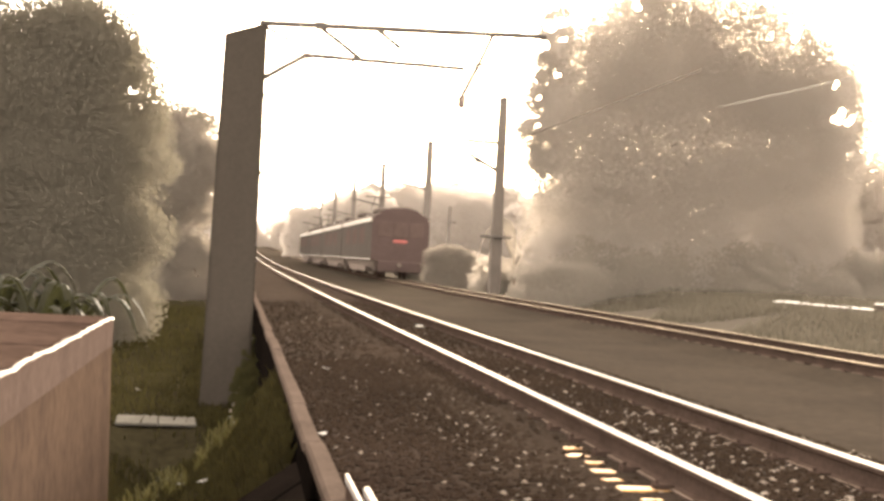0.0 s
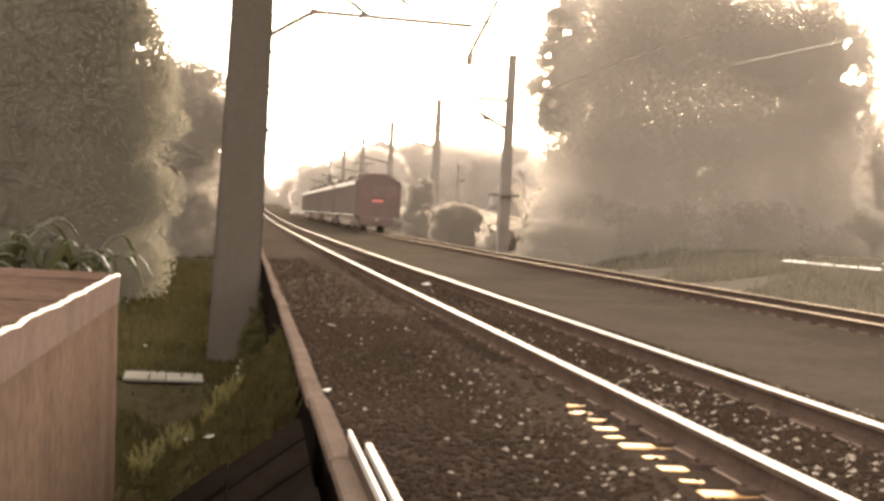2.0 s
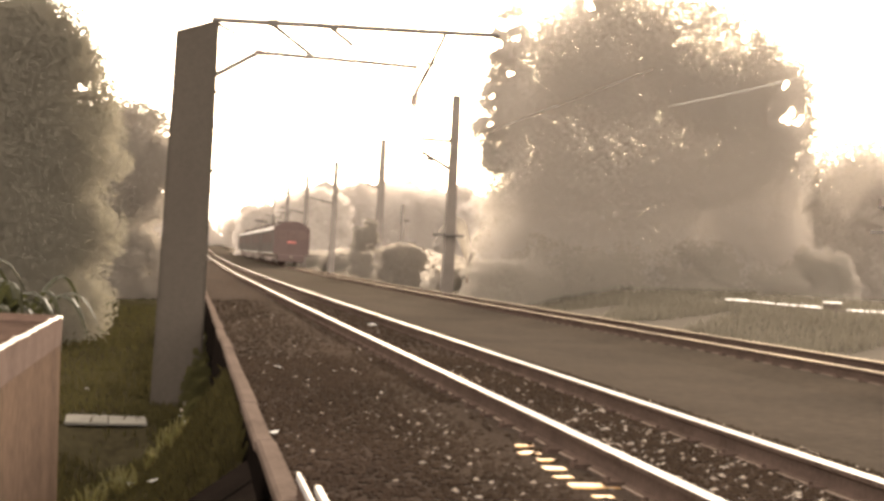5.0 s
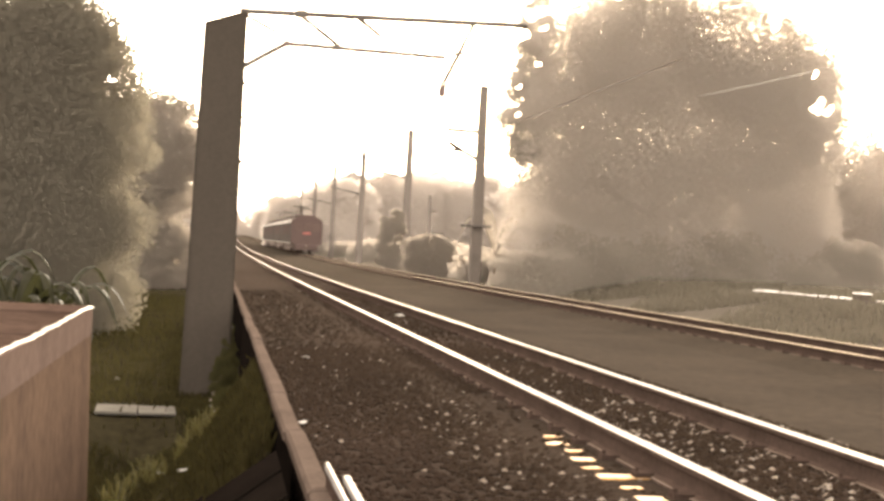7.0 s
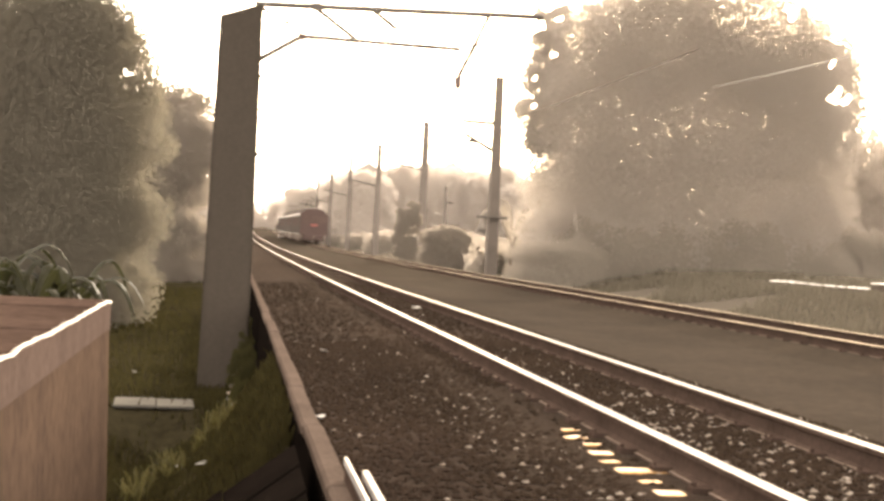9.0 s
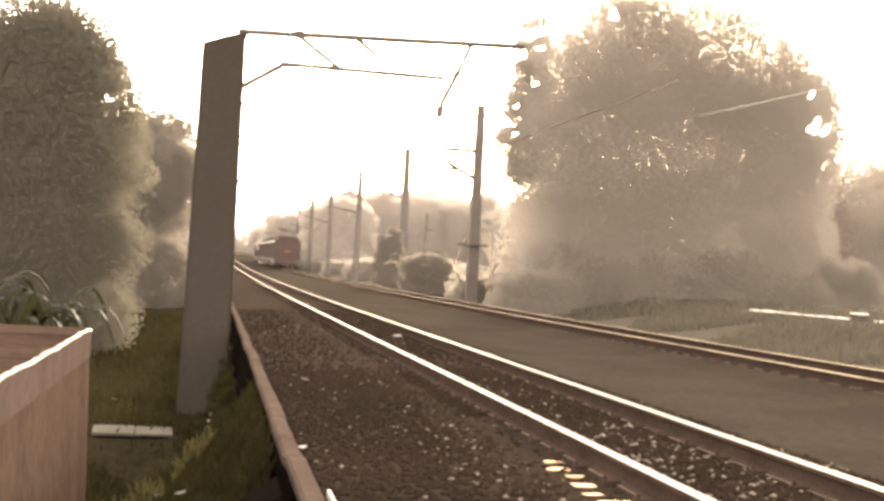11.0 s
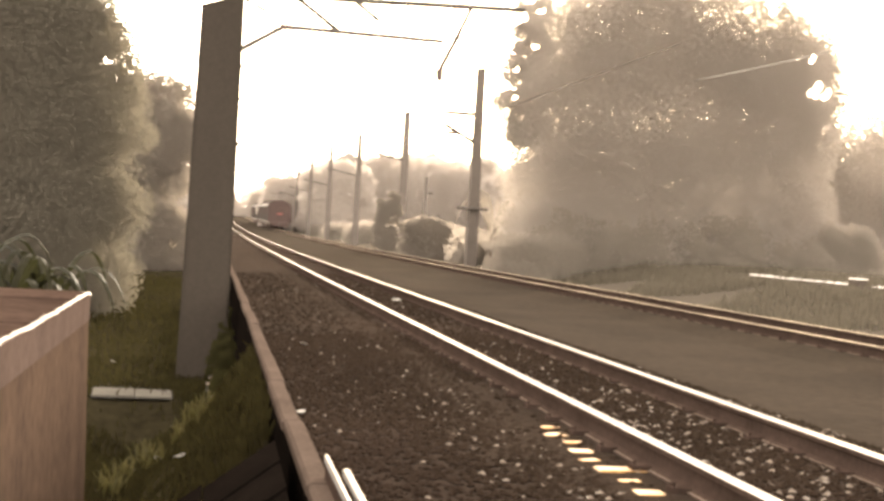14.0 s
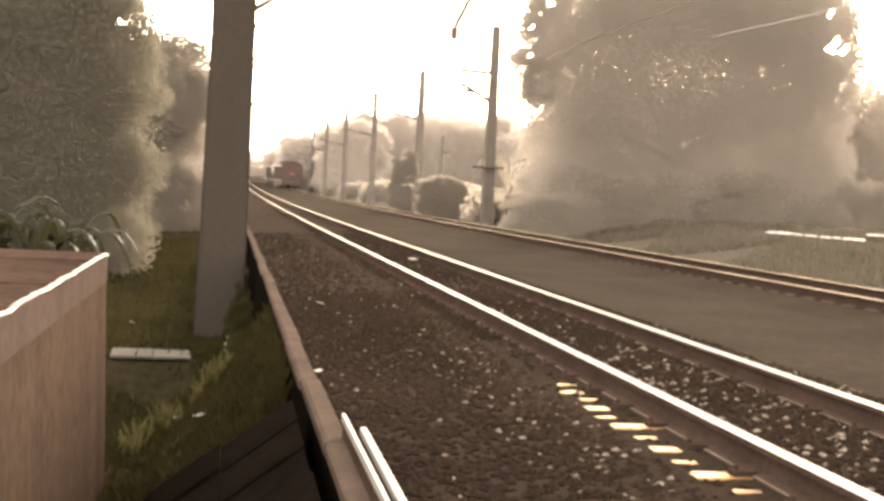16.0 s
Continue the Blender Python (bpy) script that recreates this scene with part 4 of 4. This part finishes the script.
for i in range(11):
    turns = [(RNG.uniform(0, 360), RNG.uniform(0.9, 1.7), RNG.uniform(1.0, 1.6), RNG.uniform(0.05, 0.08)) for _ in range(10)]
    broad_leaf_plant(-4.7 + 0.27 * i + RNG.normal() * 0.1, 14.6 + 1.1 * (i % 3) + 0.12 * i, -1.1 + 0.12 * (i % 4), turns, "broad-leaved plant with shining arched leaves behind the hut", frond_mat)
broad_leaf_plant(12.6, 59.5, 0.4, [(110, 4.4, 2.6, 0.3), (160, 3.6, 2.4, 0.28), (30, 3.6, 2.0, 0.28), (-60, 3.0, 2.0, 0.26)], "tall banana plant beside the overhead-line pole", leaf_mid)


# ---- houses ----
def house(x, y, base, w, d, wall_top, ridge, label):
    top = empty("house", pose(x, y, base), label, "house", "far houses")
    bm = bmesh.new()
    block(bm, -w, w, -d, d, -0.5, wall_top, 0.02)
    part("wall", bm, house_wall, top)
    bm = bmesh.new()
    sweep(bm, [(-w - 0.7, wall_top - 0.1), (w + 0.7, wall_top - 0.1), (w + 0.7, wall_top + 0.1), (0, ridge), (-w - 0.7, wall_top + 0.1)], -d - 0.5, d + 0.5)
    part("roof", bm, house_roof, top)
    for i in range(3):
        cx = -w + (i + 0.5) * 2 * w / 3
        window = empty("window", pose(cx, -d, wall_top - 1.9), "", "")
        window.parent = top
        bm = bmesh.new()
        block(bm, -0.6, 0.6, -0.06, 0.02, -0.1, 1.3, 0.02)
        part("frame", bm, house_roof, window)
        bm = bmesh.new()
        block(bm, -0.5, 0.5, -0.075, -0.055, 0, 1.2)
        part("pane", bm, car_glass, window)


house(20.7, 215, -0.5, 2.6, 4, 12.3, 14.2, "pale two-storey house with a low pitched roof above the trees")
house(34.4, 215, -0.5, 1.9, 3, 13.6, 15.2, "pale house with a pitched roof above the trees")
house(26.6, 216, -0.5, 2.4, 3, 12.9, 13.7, "pale house with a flat-looking roof above the trees")


def cabin():
    top = empty("trackside_cabin", pose(11.4, 217, -0.5), "narrow grey trackside cabin with a rounded top", "cabin")
    bm = bmesh.new()
    block(bm, -0.75, 0.75, -0.6, 0.6, 0, 4.2, 0.05)
    part("body", bm, wall_mat, top)
    bm = bmesh.new()
    block(bm, -0.85, 0.85, -0.7, 0.7, 4.2, 4.5, 0.12)
    part("roof", bm, wall_mat, top)


cabin()


# ---- train ----
def train_car(lead, y0, last):
    """One car, its rear end at y0; last: the end seen by the camera."""
    L, W = 19.6, 1.5
    body = bmesh.new()
    prof = [(-W, 0.95), (W, 0.95), (W, 3.05), (W - 0.12, 3.28), (0.75, 3.58), (0, 3.66), (-0.75, 3.58), (-W + 0.12, 3.28), (-W, 3.05)]
    sides = sweep(body, prof, y0, y0 + L)
    for i in (3, 4, 5, 6):
        for f in sides[i]:
            f.material_index = 1
    body.faces.ensure_lookup_table()
    if last:
        for f in body.faces:
            if f.calc_center_median().y < y0 + 0.01:
                f.material_index = 2
    part("car_body", body, car_side, lead, mats=(car_roof, car_red))
    for sx in (-1, 1):
        bm = bmesh.new()
        block(bm, sx * W - 0.02 + sx * 0.02, sx * W + 0.02 + sx * 0.02, y0 + 0.1, y0 + L - 0.1, 2.98, 3.2, 0.01)
        part("gutter_band", bm, car_stripe, lead, "pale band along the roof edge")
        bm = bmesh.new()
        block(bm, sx * (W + 0.005) - 0.012, sx * (W + 0.005) + 0.012, y0 + 0.2, y0 + L - 0.2, 0.96, 1.02)
        part("sill_strip", bm, car_stripe, lead)
        for k in range(4):
            yd = y0 + 2.4 + k * 4.7
            bm = bmesh.new()
            block(bm, sx * (W + 0.004) - 0.012, sx * (W + 0.004) + 0.012, yd, yd + 1.3, 1.05, 2.9, 0.004)
            part("door", bm, car_side, lead)
            if k < 3:
                for j in range(2):
                    bm = bmesh.new()
                    yw = yd + 1.7 + j * 1.45
                    block(bm, sx * (W + 0.004) - 0.01, sx * (W + 0.004) + 0.01, yw, yw + 1.3, 1.85, 2.75, 0.004)
                    part("window", bm, car_glass, lead)
    bm = bmesh.new()
    block(bm, -1.2, 1.2, y0 + 1.0, y0 + L - 1.0, 0.55, 0.948, 0.03)
    for k in range(5):
        block(bm, -1.3, 1.3, y0 + 5.0 + k * 2.1, y0 + 6.5 + k * 2.1, 0.3, 0.6, 0.03)
    part("underframe", bm, car_under, lead)
    for yb in (3.0, L - 3.0):
        bogie = bmesh.new()
        block(bogie, -1.0, 1.0, y0 + yb - 1.4, y0 + yb + 1.4, 0.4, 0.54, 0.03)
        frame_ob = part("bogie", bogie, car_under, lead)
        for sy in (-1.0, 1.0):
            for sx in (-0.57, 0.57):
                bm = bmesh.new()
                tube(bm, (sx - 0.06, y0 + yb + sy, 0.43), (sx + 0.06, y0 + yb + sy, 0.43), 0.425, n=20)
                part("wheel", bm, rail_side, frame_ob)
    for k in range(2):
        bm = bmesh.new()
        block(bm, -0.85, 0.85, y0 + 3.6 + k * 9.5, y0 + 6.6 + k * 9.5, 3.56, 3.84, 0.08)
        part("roof_unit", bm, car_roof, lead)
    if last:
        bm = bmesh.new()
        block(bm, -0.36, 0.36, y0 - 0.03, y0 + 0.02, 1.92, 2.06, 0.01)
        part("lit_sign", bm, led_mat, lead, "glowing red tail sign")
        for x0, x1 in ((-1.2, -0.45), (-0.35, 0.35), (0.45, 1.2)):
            bm = bmesh.new()
            block(bm, x0, x1, y0 - 0.02, y0 + 0.02, 2.2, 2.95, 0.01)
            part("end_window", bm, car_glass, lead)
        bm = bmesh.new()
        block(bm, -1.15, 1.15, y0 - 0.05, y0 + 0.3, 0.35, 0.94, 0.05)
        part("end_skirt", bm, car_red, lead)
        bm = bmesh.new()
        tube(bm, (0, y0 - 0.35, 0.75), (0, y0, 0.75), 0.11, n=10)
        part("coupler", bm, car_under, lead)
        bm = bmesh.new()
        sweep(bm, [(-1.35, 3.25), (1.35, 3.25), (0.85, 3.62), (0.4, 3.74), (-0.4, 3.74), (-0.85, 3.62)], y0 - 0.02, y0 + 0.5)
        part("roof_dome", bm, car_red, lead)


train = empty("train", pose(8.3, 68.4, 0), "dusty dark red electric commuter train, seen from its rear end", "train")
for k in range(4):
    train_car(train, k * 20.6, k == 0)
    if k:
        bm = bmesh.new()
        block(bm, -1.0, 1.0, k * 20.6 - 1.02, k * 20.6 + 0.02, 0.9, 3.2, 0.05)
        part("gangway", bm, car_under, train)


def pantograph(y):
    bm = bmesh.new()
    for s in (-0.45, 0.45):
        tube(bm, (s, y, 3.68), (s * 0.6, y + 0.9, 4.25), 0.03, n=6)
        tube(bm, (s * 0.6, y + 0.9, 4.25), (s * 0.4, y, 4.78), 0.03, n=6)
    tube(bm, (-0.8, y, 4.8), (0.8, y, 4.8), 0.045, n=6)
    tube(bm, (-0.5, y + 0.25, 4.8), (0.5, y + 0.25, 4.8), 0.035, n=6)
    block(bm, -0.6, 0.6, y - 0.5, y + 1.2, 3.58, 3.72)
    part("pantograph", bm, steel_mat, train, "raised steel pantograph")


pantograph(12.0)
pantograph(53.0)


def motions():
    rows = ((0, 68.4), (1, 76.4), (2, 84.8), (3, 93.6), (4, 102.0), (4.5, 106.3), (7, 126.5), (8.5, 137.5), (9, 141.0), (11.5, 157.0), (13, 166.0), (16, 182.0))
    walk(train, [(t, pose(8.3, y, grade(y), math.degrees(7e-5 * (y - 25)))) for t, y in rows])


motions()
